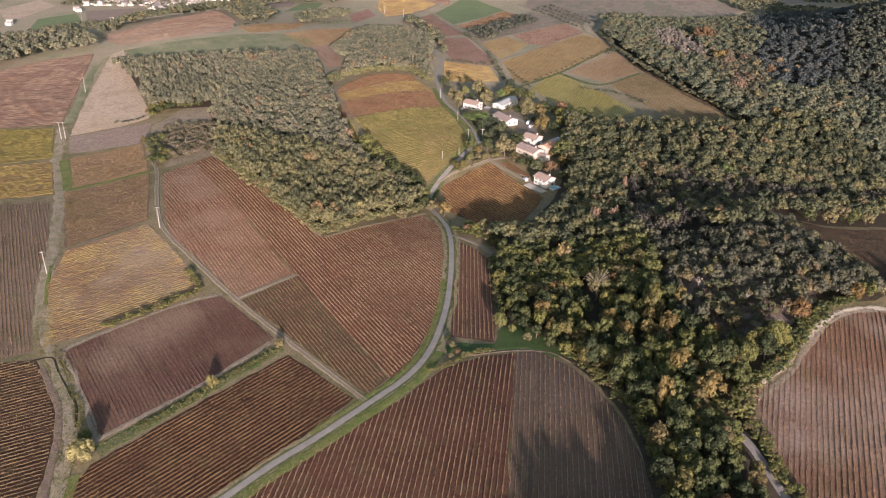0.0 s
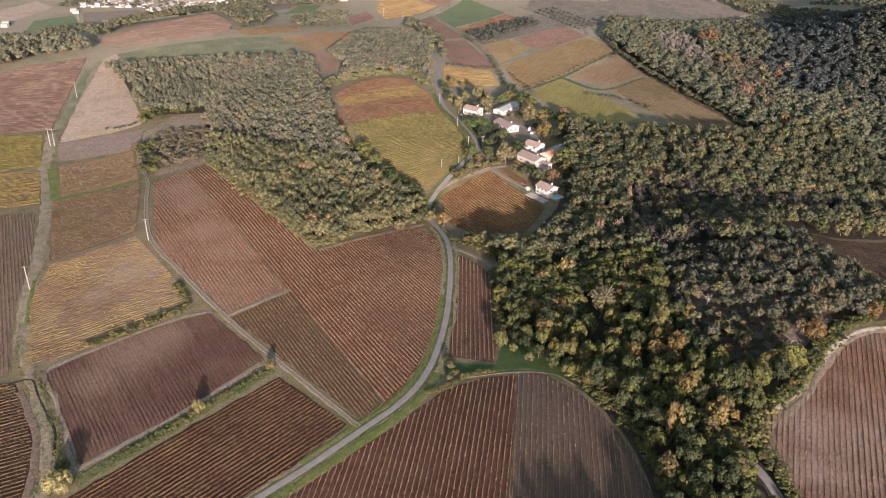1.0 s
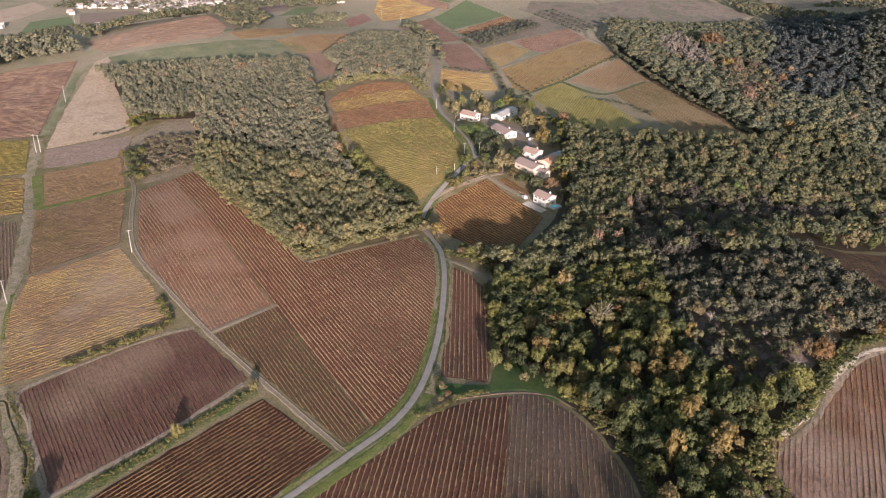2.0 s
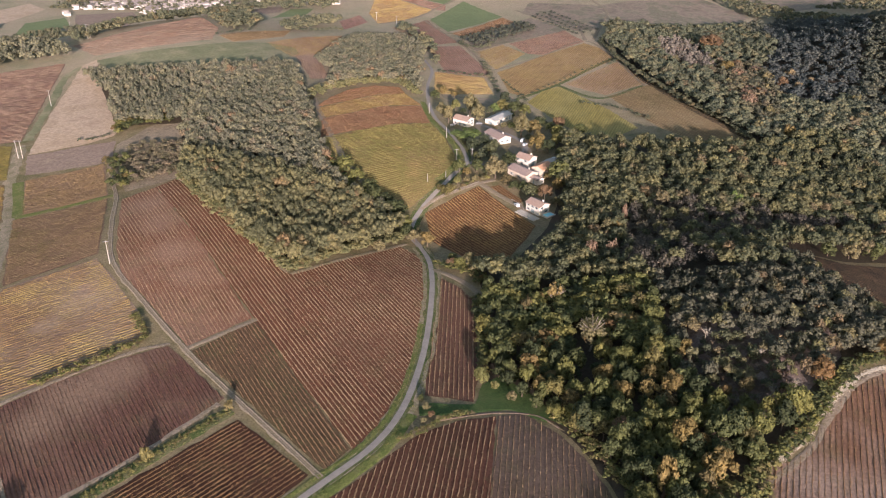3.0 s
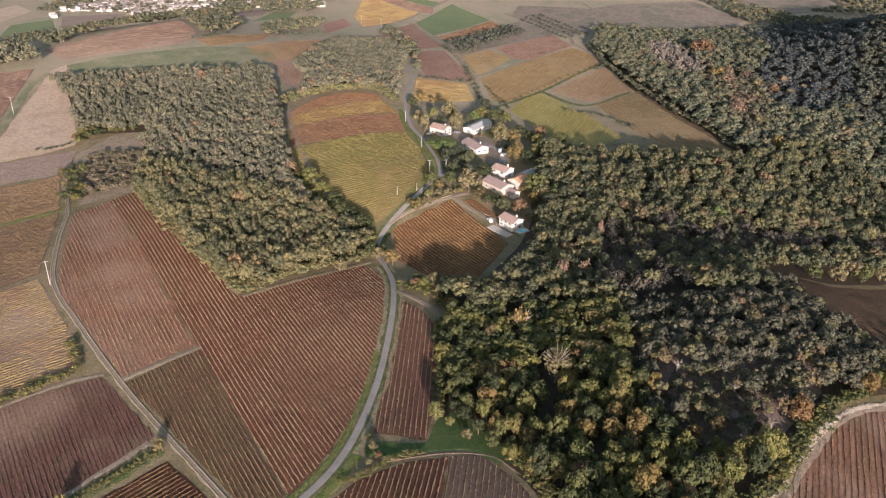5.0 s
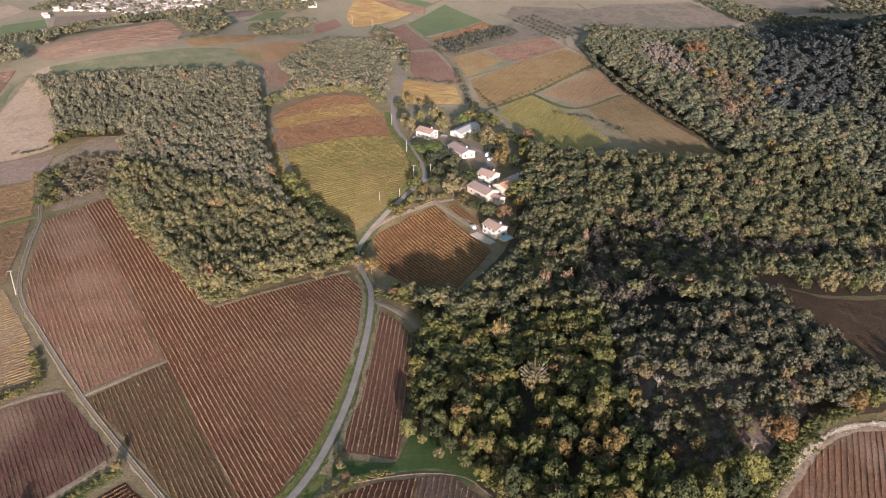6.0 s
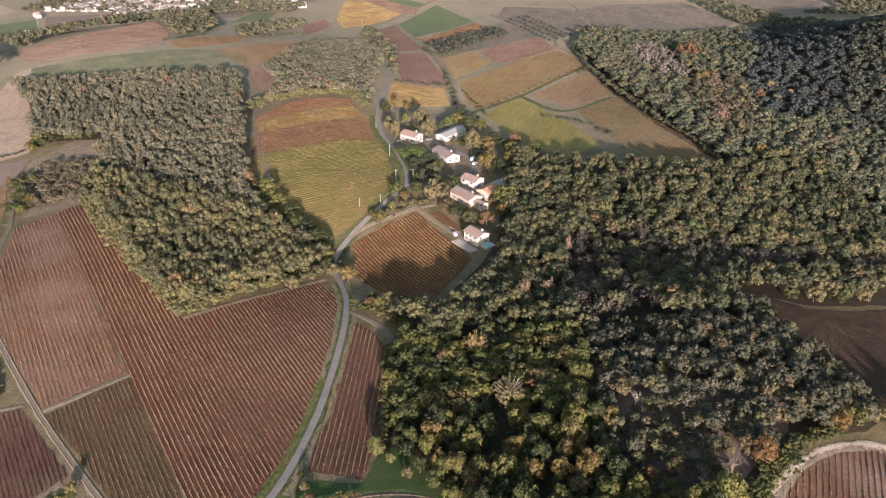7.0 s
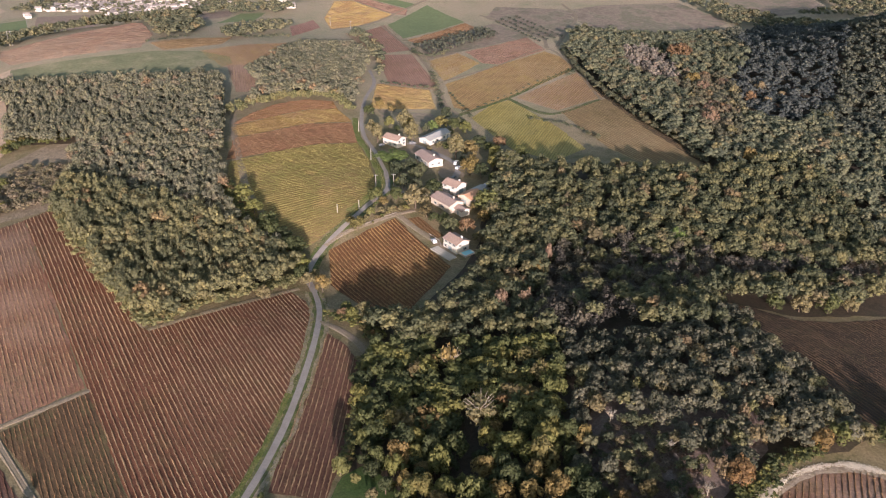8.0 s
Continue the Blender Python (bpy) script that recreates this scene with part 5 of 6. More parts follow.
for x, y in zip(xs, ys):
    stand_copy(BARETREE, x, y, rng.uniform(0.6, 1.1), rng.uniform(0, 6), rng.uniform(0.8, 1.2))


def hedge(pts, gap, size, kinds, wobble=0.8):
    c = curve_through(pts, gap)
    for x, y in c:
        stand_copy(BUSH[kinds[rng.integers(0, len(kinds))]], x + rng.normal(0, wobble), y + rng.normal(0, wobble), size * rng.uniform(0.5, 1.4), rng.uniform(0, 6.28), rng.uniform(0.7, 1.2))


def far_hedge(pts, gap, size):
    c = curve_through(pts, gap)
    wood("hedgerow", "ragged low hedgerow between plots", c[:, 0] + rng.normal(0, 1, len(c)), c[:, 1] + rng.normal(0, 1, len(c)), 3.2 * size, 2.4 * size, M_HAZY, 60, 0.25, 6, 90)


def near_hedge(pts, size, label, spread=0.9, seed=95, material=None):
    c = np.vstack([curve_through(pts, 0.8)] * 2)
    q = c + rng.normal(0, spread, c.shape)
    wood("hedgerow", label, q[:, 0], q[:, 1], 2.2 * size, 1.7 * size, material or M_HEDGE, 46, 0.21, 4, seed)


near_hedge([(-98, 210), (-89, 219.8), (-76, 236), (-61, 254.5)], 0.62, "rough strip of yellow-green weeds and brambles", 0.7, 95)
near_hedge([(-130, 265), (-112, 281), (-101, 292)], 1.0, "bramble hedge turning yellow between two plots", 1.0, 96)
near_hedge([(-100, 294), (-104, 300), (-110, 309)], 0.9, "bramble hedge beside a farm track", 0.9, 97)
near_hedge([(-4, 246), (2, 249), (8.5, 256.3), (14, 260.5), (20, 262.5)], 0.75, "strip of tall yellow grass and brambles", 0.6, 98)
near_hedge([(24, 345), (25, 312), (25, 296), (25, 284)], 1.1, "ragged low bushes at the edge of the wood", 1.3, 86, M_MIXED)
near_hedge([(88, 222), (94, 217), (101, 219), (104, 226)], 2.0, "bushes at the end of a narrow lane", 2.0, 85)
near_hedge([(7, 372), (14, 370), (22, 364), (27, 356)], 1.5, "mixed bushes where a track enters the wood", 1.8, 80, M_MIXED)
near_hedge([(47, 262), (54, 250), (60, 236), (65, 222), (67, 200)], 1.2, "bramble hedge at the foot of the wood", 1.2, 93)
near_hedge([(99, 214), (101.5, 204), (102.5, 194), (105, 176), (108, 164)], 1.3, "bramble hedge along a narrow lane", 1.2, 92)
near_hedge([(102, 226), (109, 232), (118, 237.5), (127, 247), (136, 258), (146, 268), (158, 273)], 1.6, "scrub along the top of a chalk bank", 1.4, 94, M_MIXED)
near_hedge([(-12, 402), (-27, 386.5), (-43, 368), (-57, 350.5), (-68, 362), (-80, 375), (-102, 402), (-130, 440)], 2.2, "fringe of low yellowing trees along the wood", 1.6, 89, M_FRINGE)
near_hedge([(-60, 472), (-48, 450), (-34, 431), (-24, 421)], 2.0, "fringe of low trees beside a hill vineyard", 1.4, 81, M_MIXED)
near_hedge([(-116.5, 209), (-120.5, 219), (-127, 228.5)], 0.42, "sparse yellow weeds along a ditch", 0.6, 88)
near_hedge([(-134, 239), (-141, 249)], 0.45, "weeds along a ditch between tracks", 0.9, 87)
far_hedge([(-210, 501), (-200, 508), (-192, 515)], 2.2, 0.9)
far_hedge([(106, 612), (124, 600), (144, 570)], 4.5, 1.1)
far_hedge([(47, 640), (43, 665), (36, 720)], 4.5, 1.2)
far_hedge([(150, 733), (140, 712)], 3.5, 1.2)
far_hedge([(0, 684), (18, 681), (38, 677)], 3.0, 1.1)
far_hedge([(18, 790), (24, 776), (36, 770), (46, 788)], 3.0, 1.5)
far_hedge([(-140, 800), (-120, 806), (-96, 826)], 4.0, 1.4)
far_hedge([(-188, 740), (-180, 752), (-170, 768)], 4.0, 1.3)
far_hedge([(60, 630), (90, 664), (120, 702), (147, 733)], 7.0, 0.8)
far_hedge([(66, 622), (60, 640), (50, 668)], 5.0, 1.0)
far_hedge([(145, 790), (149, 738), (159, 676), (174, 603), (186, 562), (195, 524)], 3.0, 1.7)
hedge([(16, 454), (22, 461), (30, 469)], 3.0, 1.0, (0, 2))
xs, ys = scatter([(-196, 520), (-191, 508), (-184, 520), (-163, 529), (-158, 540), (-178, 556), (-200, 545)], 4.2, rng, 0.6)
wood("scrub_bushes", "yellow-green bushes at the edge of the oak wood", xs, ys, 5.2, 4.6, M_MIXED, 200, 0.12, 8, 84)
xs, ys = scatter([(-183, 478), (-174, 478), (-158, 444), (-156, 428), (-164, 428), (-172, 448)], 4.4, rng, 0.6)
wood("scrub_bushes", "bushes and small trees beside a farm track", xs, ys, 5.0, 4.6, M_MIXED, 200, 0.12, 8, 83)
xs, ys = scatter([(-178, 478), (-173, 494), (-160, 497), (-146, 499), (-136, 458), (-135, 444), (-151, 438), (-160, 434)], 3.6, rng, 0.9)
wood("scrub_bushes", "dry brownish thicket over scrubland", xs, ys, 4.6, 3.0, M_THICKET, 120, 0.15, 7, 82, vary=0.35)
for b, (x, y) in zip(BUSH, ((-150, 470), (-146, 452), (-160, 455))):
    stand(b, x, y, 1.1)

# trees that stand out
stand(tree("tree", "golden autumn oak in the near wood", M_GOLD, 8.5, 8.0, 250, "", 600, 0.085, 11), 91, 225, 1.35)
stand(tree("tree", "golden autumn oak in the near wood", M_GOLD, 6.5, 7.0, 251, "", 600, 0.085, 11), 84, 211, 1.35)
stand(tree("tree", "faded brown oak in the near wood", M_RUST, 6.0, 6.5, 252, "", 600, 0.085, 11), 66, 246, 1.35)
stand(tree("tree", "rust-brown tree in the near wood", M_RUST, 5.0, 6.0, 253, "", 600, 0.085, 11), 79, 188, 1.35)
stand(tree("tree", "faded yellow tree in the near wood", M_PALE, 6.0, 6.5, 254, "", 600, 0.085, 11), 84, 238, 1.35)
stand(tree("shrub", "tall yellow-green shrub in a grass strip", M_SHRUB, 4.5, 5.2, 217, "", 420, 0.1, 10, trunk=0.1), -79.5, 231.5, 1.0)
stand(tree("shrub", "small olive shrub at a field corner", M_SHRUB, 3.5, 4.0, 218, "", 300, 0.12, 9, trunk=0.1), -60.5, 256, 1.0)
stand(tree("shrub", "pale yellow willow-like shrub beside a ditch", M_STRAWLEAF, 9.5, 7.0, 201, "", 1500, 0.06, 16, trunk=0.1), -110.8, 195, 1.0)
stand(tree("shrub", "olive-green shrub beside a ditch", M_SHRUB, 4.5, 4.5, 210, "", 260, 0.14, 9, trunk=0.1), -113, 203, 1.0)
stand(tree("tree", "pale yellow half-bare tree with upright branches", M_PALE, 9.0, 9.5, 202, "", 420, 0.07, 13, trunk=0.7, bark=M_DEADWOOD, limbs=18), 65, 300, 1.4)
stand(tree("tree", "nearly leafless pale tree in the wood", M_GOLD, 7.0, 10.5, 203, "", 110, 0.07, 10, bark=M_DEADWOOD, trunk=0.5, limbs=18), 55, 333, 1.35)
stand(tree("tree", "slim yellow autumn tree among darker trees", M_GOLD, 4.4, 11.5, 204, "", 420, 0.11, 12, flat=1.5), 74, 219, 1.5)
stand(tree("tree", "tall pale tree losing its leaves", M_BARKPINK, 6.5, 11.0, 212, "", 420, 0.085, 12, bark=M_DEADWOOD, limbs=12), 75, 368, 1.2)
stand(tree("tree", "tall pale tree losing its leaves", M_BARKPINK, 5.5, 11.0, 213, "", 360, 0.085, 12, bark=M_DEADWOOD, limbs=12), 84, 370, 1.1)
stand(tree("tree", "tall narrow fading poplar", M_BARKPINK, 3.6, 14.0, 205, "", 320, 0.16, 10, spread=0.8), 97, 409, 1.0)
stand(tree("tree", "bright green tree above the wood", M_PINE, 9.0, 11.0, 206, "", 420, 0.12, 11), 155, 421, 1.0)
stand(tree("tree", "rust-red autumn tree in the far wood", M_RUST, 14.0, 12.0, 207, "", 520, 0.11, 11), 231, 748, 1.4)
stand(tree("tree", "golden tree among bare trees", M_GOLD, 10.0, 10.0, 211, "", 420, 0.12, 10), 224, 677, 1.3)
stand(tree("tree", "pinkish bare-twigged tree on a wooded hillside", M_BARKPINK, 10.0, 10.0, 214, "", 420, 0.11, 11), 215, 599, 1.1)
stand(tree("tree", "bright yellow tree at the foot of a hillside", M_GOLD, 8.0, 10.0, 215, "", 420, 0.11, 11), 218, 524, 1.15)
HILLTREES = [tree("tree", text, m, 9.0, 9.5, 260 + i, "autumn trees on the hillside", 320, 0.11, 11) for i, (text, m) in enumerate((("tan autumn oak on a wooded hillside", M_TANLEAF), ("faded yellow oak on a wooded hillside", M_PALE), ("brown autumn oak on a wooded hillside", M_RUST), ("pinkish fading tree on a wooded hillside", M_BARKPINK)))]
for i, (k, x, y, size) in enumerate(((0, 225, 638, 0.95), (1, 245, 645, 1.0), (2, 252, 634, 0.9), (3, 211, 583, 1.1), (0, 266, 656, 0.9), (1, 285, 586, 0.9), (1, 202, 531, 1.0), (1, 212, 631, 0.9), (0, 260, 624, 0.8), (2, 225, 607, 0.95), (3, 228, 660, 0.9), (1, 218, 560, 0.85), (2, 236, 690, 0.9), (0, 275, 640, 0.7), (1, 234, 618, 0.8), (2, 206, 604, 0.8))):
    one = HILLTREES[k] if i == k else copy_thing(HILLTREES[k], Matrix.Identity(4))
    stand(one, x, y, size * 1.15, i * 1.3, 1.0 + 0.1 * (i % 3))
stand(tree("tree", "bare grey tree at the edge of the oak wood", M_GOLD, 6.0, 10.0, 208, "", 12, 0.12, 6, bark=M_DEADWOOD, trunk=0.55, limbs=12), -24, 632, 1.0)
pine = tree("umbrella_pine", "umbrella pine with a flat bright green crown", M_PINE, 18.0, 7.0, 209, "", 1100, 0.07, 14, flat=0.3, trunk=0.9, low=-0.1)
stand(pine, 20.5, 526.5, 1.1)
GARDEN = [tree("tree", text, m, w, h, 220 + i, "garden trees", 650, 0.09, 12) for i, (text, m, w, h) in enumerate((
    ("yellow-green tree in a garden", M_LIME, 8.0, 8.5), ("dark rounded garden conifer", M_CONIFER, 8.0, 9.5), ("olive-green oak by the houses", M_OWN, 10.0, 9.5),
    ("golden poplar beside a house", M_GOLD, 8.0, 10.0), ("rust-coloured tree beside the hamlet", M_RUST, 9.0, 8.5), ("yellowing oak beside the hamlet", M_PALE, 9.0, 8.5), ("tall pale tree losing its leaves", M_PALE, 7.0, 11.0)))]
# kind, place, breadth
SPOTS = [
    (2, -1, 608, 8.0), (5, 5, 572, 10.7), (6, 9, 560, 8.0), (0, 14, 589, 8.0), (2, 19, 585, 5.0), (6, 24, 584, 10.0), (6, 29, 567, 9.3), (1, 49, 615, 8.0), (2, 46, 596, 8.7), (2, 54, 595, 9.3), (2, 62, 590, 9.3), (2, 52, 584, 6.7), (1, 24, 507, 6.8), (1, 22, 516, 6.2), (0, 26, 493, 5.0), (1, 29, 491, 8.0), (1, 34, 504, 8.7), (1, 31, 517, 7.3), (1, 37, 514, 6.7), (1, 36, 490, 6.7), (1, 27, 515, 5.3), (2, 45, 487, 12.7), (5, 40, 483, 7.3), (6, 56, 544, 10.7)]
SPOTS += [
    (2, 64, 548, 10.7), (2, 70, 564, 9.3), (2, 76, 557, 9.3), (4, 82, 563, 9.3), (2, 79, 543, 10.0), (2, 64, 519, 11.3), (2, 70, 515, 10.7), (2, 77, 530, 10.0), (5, 83, 497, 11.3), (2, 93, 542, 11.3), (2, 85, 525, 10.7), (2, 72, 471, 12.7), (2, 66, 473, 5.5), (2, 16, 473, 8.7), (2, 20, 470, 6.0), (2, 26, 476, 9.0), (5, 36, 470, 13.3), (2, 42, 462, 7.3), (2, 46, 457, 6.5), (2, 51, 455, 6.5), (1, 54, 449, 7.0), (4, 62, 448, 9.5), (2, 70, 460, 7.3), (2, 59, 452, 5.0)]
SPOTS += [
    (2, 10, 446, 7.5), (2, 6, 450, 4.5), (0, 15, 458, 5.3), (5, 20, 462, 4.5), (5, 29, 466, 3.5), (5, 25, 464, 4.7), (5, 13, 454, 3.5), (2, 32, 474, 4.7), (1, 37, 586, 4.7), (1, 58, 600, 6.7), (2, 51, 557, 6.0), (5, 46, 560, 5.3), (1, 60, 535, 4.7), (5, 40, 554, 4.0), (2, 77, 505, 8.0), (2, 79, 486, 10.0), (1, 74, 447, 6.5), (2, 70, 438, 4.5), (5, 67, 441, 5.3), (2, 81, 462, 11.3), (2, 75, 465, 10.0)]
SPOTS += [
    (2, -18, 421, 11), (2, -29, 429, 11), (2, -31, 438, 11), (2, -39, 447, 10), (2, -23, 430, 11), (2, -15, 425, 9), (2, -46, 456, 9), (2, -12, 412, 10), (5, -6, 400, 7), (2, -10, 404, 8), (3, 0.5, 395.5, 7), (5, 20, 374, 8), (2, 28, 371, 7), (4, 12, 373, 5), (2, 16, 371, 6), (5, 24, 367, 7), (5, -4, 406, 6), (2, 13, 378, 5), (5, -22, 383, 7), (5, -15, 418, 6), (2, -181, 468, 5), (3, 72, 385, 8), (3, 91, 398, 7),
    (4, 76, 392, 6), (2, 180, 368, 8), (5, 190, 368, 8), (2, 202, 370, 9), (5, 212, 374, 8), (2, 160, 275, 7), (2, 167, 278, 8), (5, 174, 280, 8), (2, 181, 279, 9), (5, 189, 277, 9), (2, 197, 275, 10), (2, 2.5, 268, 2.6), (5, 4.4, 262.5, 3.4), (4, 6.2, 259, 3.0), (5, 3.7, 255.5, 2.8), (5, 8.5, 257.5, 2.2), (2, 1.5, 251, 1.8), (0, 23.4, 280.5, 6.2), (0, 28.4, 277.5, 3.6), (2, 36, 284, 4.5), (5, 33.8, 271, 4.2), (2, 38.5, 275, 4.5), (2, 30, 285, 5.0), (3, 5, 622, 5), (3, 13, 619, 5)]
used = set()
for k, x, y, w in SPOTS:
    size = w / (8.0, 8.0, 10.0, 8.0, 9.0, 9.0, 7.0)[k]
    if k in used:
        stand_copy(GARDEN[k], x, y, size * rng.uniform(0.9, 1.15), rng.uniform(0, 6.28), rng.uniform(0.85, 1.1))
    else:
        stand(GARDEN[k], x, y, size)
        used.add(k)
stand(tree("tree", "bright green rounded pine behind a house", M_PINE, 8.0, 8.0, 231, "", 520, 0.1, 10), 41, 591, 1.0)
# orchard rows on the far plots
OLIVE = tree("olive_tree", "small dark olive tree in an orchard row", M_OLIVE, 5.0, 4.5, 240, "orchard trees", 60, 0.3, 6)
stand(OLIVE, 20, 806)
for r in range(3):
    for k in range(11):
        x, y = 22 + r * 5 + k * 5.6, 803 - r * 11 + k * 6.0
        stand_copy(OLIVE, x + rng.normal(0, 0.5), y + rng.normal(0, 0.5), rng.uniform(1.1, 1.5), rng.uniform(0, 6), 1.0)
for r in range(4):
    for k in range(12):
        x, y = 92 + r * 7 + k * 3.2, 905 - r * -6 - k * 8.0
        stand_copy(OLIVE, x + rng.normal(0, 0.5), y + rng.normal(0, 0.5), rng.uniform(0.5, 0.75), rng.uniform(0, 6), 0.8)


# ---- loose grass along the roads ----
def tufts(name, label, lines, per_metre, seed):
    """Tufts of grass: three blades each, scattered along both sides of lines; near, far and gap give their distance from the line."""
    r = np.random.default_rng(seed)
    ps = []
    for pts, lo, hi, side in lines:
        c = curve_through(pts, 1.0)
        d = np.gradient(c, axis=0)
        nrm = np.column_stack([-d[:, 1], d[:, 0]]) / np.linalg.norm(d, axis=1)[:, None]
        k = int(len(c) * per_metre)
        i = r.integers(0, len(c), k)
        sgn = r.choice([-1, 1], k) if side == 0 else np.full(k, side)
        ps.append(c[i] + nrm[i] * (sgn * r.uniform(lo, hi, k))[:, None] + r.normal(0, 0.4, (k, 2)))
    p = np.vstack(ps)
    n = len(p)
    z = land(p[:, 0], p[:, 1]) + 0.08
    base = np.column_stack([p, z])
    vs = []
    for b in range(3):
        t = r.uniform(0, 2 * math.pi, n)
        w, h = r.uniform(0.12, 0.3, n), r.uniform(0.15, 0.5, n)
        a = np.column_stack([np.cos(t) * w, np.sin(t) * w, np.zeros(n)])
        lean = np.column_stack([r.normal(0, 0.15, n), r.normal(0, 0.15, n), h])
        vs.append(np.stack([base - a, base + a, base + lean], 1))
    co = np.stack(vs, 1).reshape(-1, 3)
    tagged(new(name, mesh_of(name, co, np.arange(len(co)).reshape(-1, 3), M_TUFT)), label, "grass", kind="stuff")


DITCH = [(-104, 165), (-112, 180), (-116, 197), (-124, 216), (-137, 239), (-148, 256), (-162, 284), (-172, 312), (-183, 346), (-203, 398), (-227, 450)]
tufts("grass", "loose tufts of green and dry grass along lanes", [(LANE[:12], 1.9, 3.9, 0), (LANE[12:20], 1.9, 3.6, 0), (DITCH[:7], 0.4, 3.0, 0), ([(-107.5, 198), (-84, 226), (-60, 256)], 0.6, 2.4, 0)], 6, 5)


def chalk_scree(pts, per_metre, spread, seed):
    """A crumbling bank: angular lumps of chalk, thick in places and thin in others."""
    r = np.random.default_rng(seed)
    c = curve_through(pts, 0.5)
    thick = np.clip(0.55 + 0.5 * np.sin(np.arange(len(c)) * 0.21) + 0.35 * np.sin(np.arange(len(c)) * 0.083 + 1.0), 0.06, 1.0)
    i = r.choice(len(c), int(len(c) * 0.5 * per_metre), p=thick / thick.sum())
    p = c[i] + r.normal(0, spread, (len(i), 2)) * (0.5 + thick[i])[:, None]
    n = len(p)
    size = 0.06 + 0.16 * r.uniform(0, 1, n) ** 2
    knob = np.array([(1, 0, 0), (0, 1, 0), (-1, 0, 0), (0, -1, 0), (0, 0, 0.7), (0, 0, -0.5)])
    kf = np.array([(0, 1, 4), (1, 2, 4), (2, 3, 4), (3, 0, 4), (1, 0, 5), (2, 1, 5), (3, 2, 5), (0, 3, 5)])
    t = r.uniform(0, 6.28, n)
    base = np.column_stack([p, land(p[:, 0], p[:, 1]) + 0.16])
    k = knob[None] * size[:, None, None] * r.uniform(0.6, 1.3, (n, 6, 3))
    co = np.stack([k[..., 0] * np.cos(t)[:, None] - k[..., 1] * np.sin(t)[:, None], k[..., 0] * np.sin(t)[:, None] + k[..., 1] * np.cos(t)[:, None], k[..., 2]], -1) + base[:, None]
    f = (kf[None] + (np.arange(n) * 6)[:, None, None]).reshape(-1, 3)
    tagged(new("chalk_scree", mesh_of("chalk_scree", co.reshape(-1, 3), f, M_CHALKROCK)), "crumbling white chalk lumps on a low bank", "chalk", kind="stuff")


chalk_scree([(105.5, 228.5), (112, 231.3), (119, 235.5), (125, 242), (131, 249.3), (138, 256.5), (146, 263), (156, 267.8), (167, 269.5), (182, 266)], 75, 0.45, 8)
chalk_scree([(136, 255), (146, 263), (156, 267.8), (167, 269.5), (182, 266)], 60, 0.5, 9)


# ---- houses ----
def box_bm(x0, x1, y0, y1, z0, z1, bevel=0.0):
    bm = bmesh.new()
    bmesh.ops.create_cube(bm, size=1.0)
    for v in bm.verts:
        v.co = ((x0 + x1) / 2 + v.co.x * (x1 - x0), (y0 + y1) / 2 + v.co.y * (y1 - y0), (z0 + z1) / 2 + v.co.z * (z1 - z0))
    if bevel:
        bmesh.ops.bevel(bm, geom=bm.edges[:], offset=bevel, segments=1, affect="EDGES")
    return bm


def gable_walls(w, d, h, rise):
    bm = bmesh.new()
    lo = [bm.verts.new((sx * w / 2, sy * d / 2, -1.0)) for sx, sy in ((-1, -1), (1, -1), (1, 1), (-1, 1))]
    hi = [bm.verts.new((sx * w / 2, sy * d / 2, h)) for sx, sy in ((-1, -1), (1, -1), (1, 1), (-1, 1))]
    a, b = bm.verts.new((-w / 2, 0, h + rise)), bm.verts.new((w / 2, 0, h + rise))
    for f in ((lo[0], lo[1], hi[1], hi[0]), (lo[1], lo[2], hi[2], b, hi[1]), (lo[2], lo[3], hi[3], hi[2]), (lo[3], lo[0], hi[0], a, hi[3])):
        bm.faces.new(f)
    return bm


def gable_roof(w, d, h, rise, eave=0.5, thick=0.22, ridges=True):
    """Two pitched slabs; the tiles run in shallow ribs down the slope."""
    bm = bmesh.new()
    n = max(4, int(w / 0.45)) if ridges else 2
    drop = rise * eave / (d / 2)
    for s in (-1, 1):
        rows = []
        for i in range(n + 1):
            x = -w / 2 - eave + (w + 2 * eave) * i / n
            lift = 0.07 * (i % 2) if ridges else 0
            rows.append([bm.verts.new((x, s * (d / 2 + eave), h - drop + lift + 0.06)), bm.verts.new((x, 0, h + rise + lift + 0.06)),
                         bm.verts.new((x, 0, h + rise - thick)), bm.verts.new((x, s * (d / 2 + eave), h - drop - thick))])
        for p, q in zip(rows, rows[1:]):
            for k in range(4):
                bm.faces.new((p[k], q[k], q[(k + 1) % 4], p[(k + 1) % 4]))
        bm.faces.new(rows[0])
        bm.faces.new(rows[-1][::-1])
    bmesh.ops.recalc_face_normals(bm, faces=bm.faces[:])
    return bm


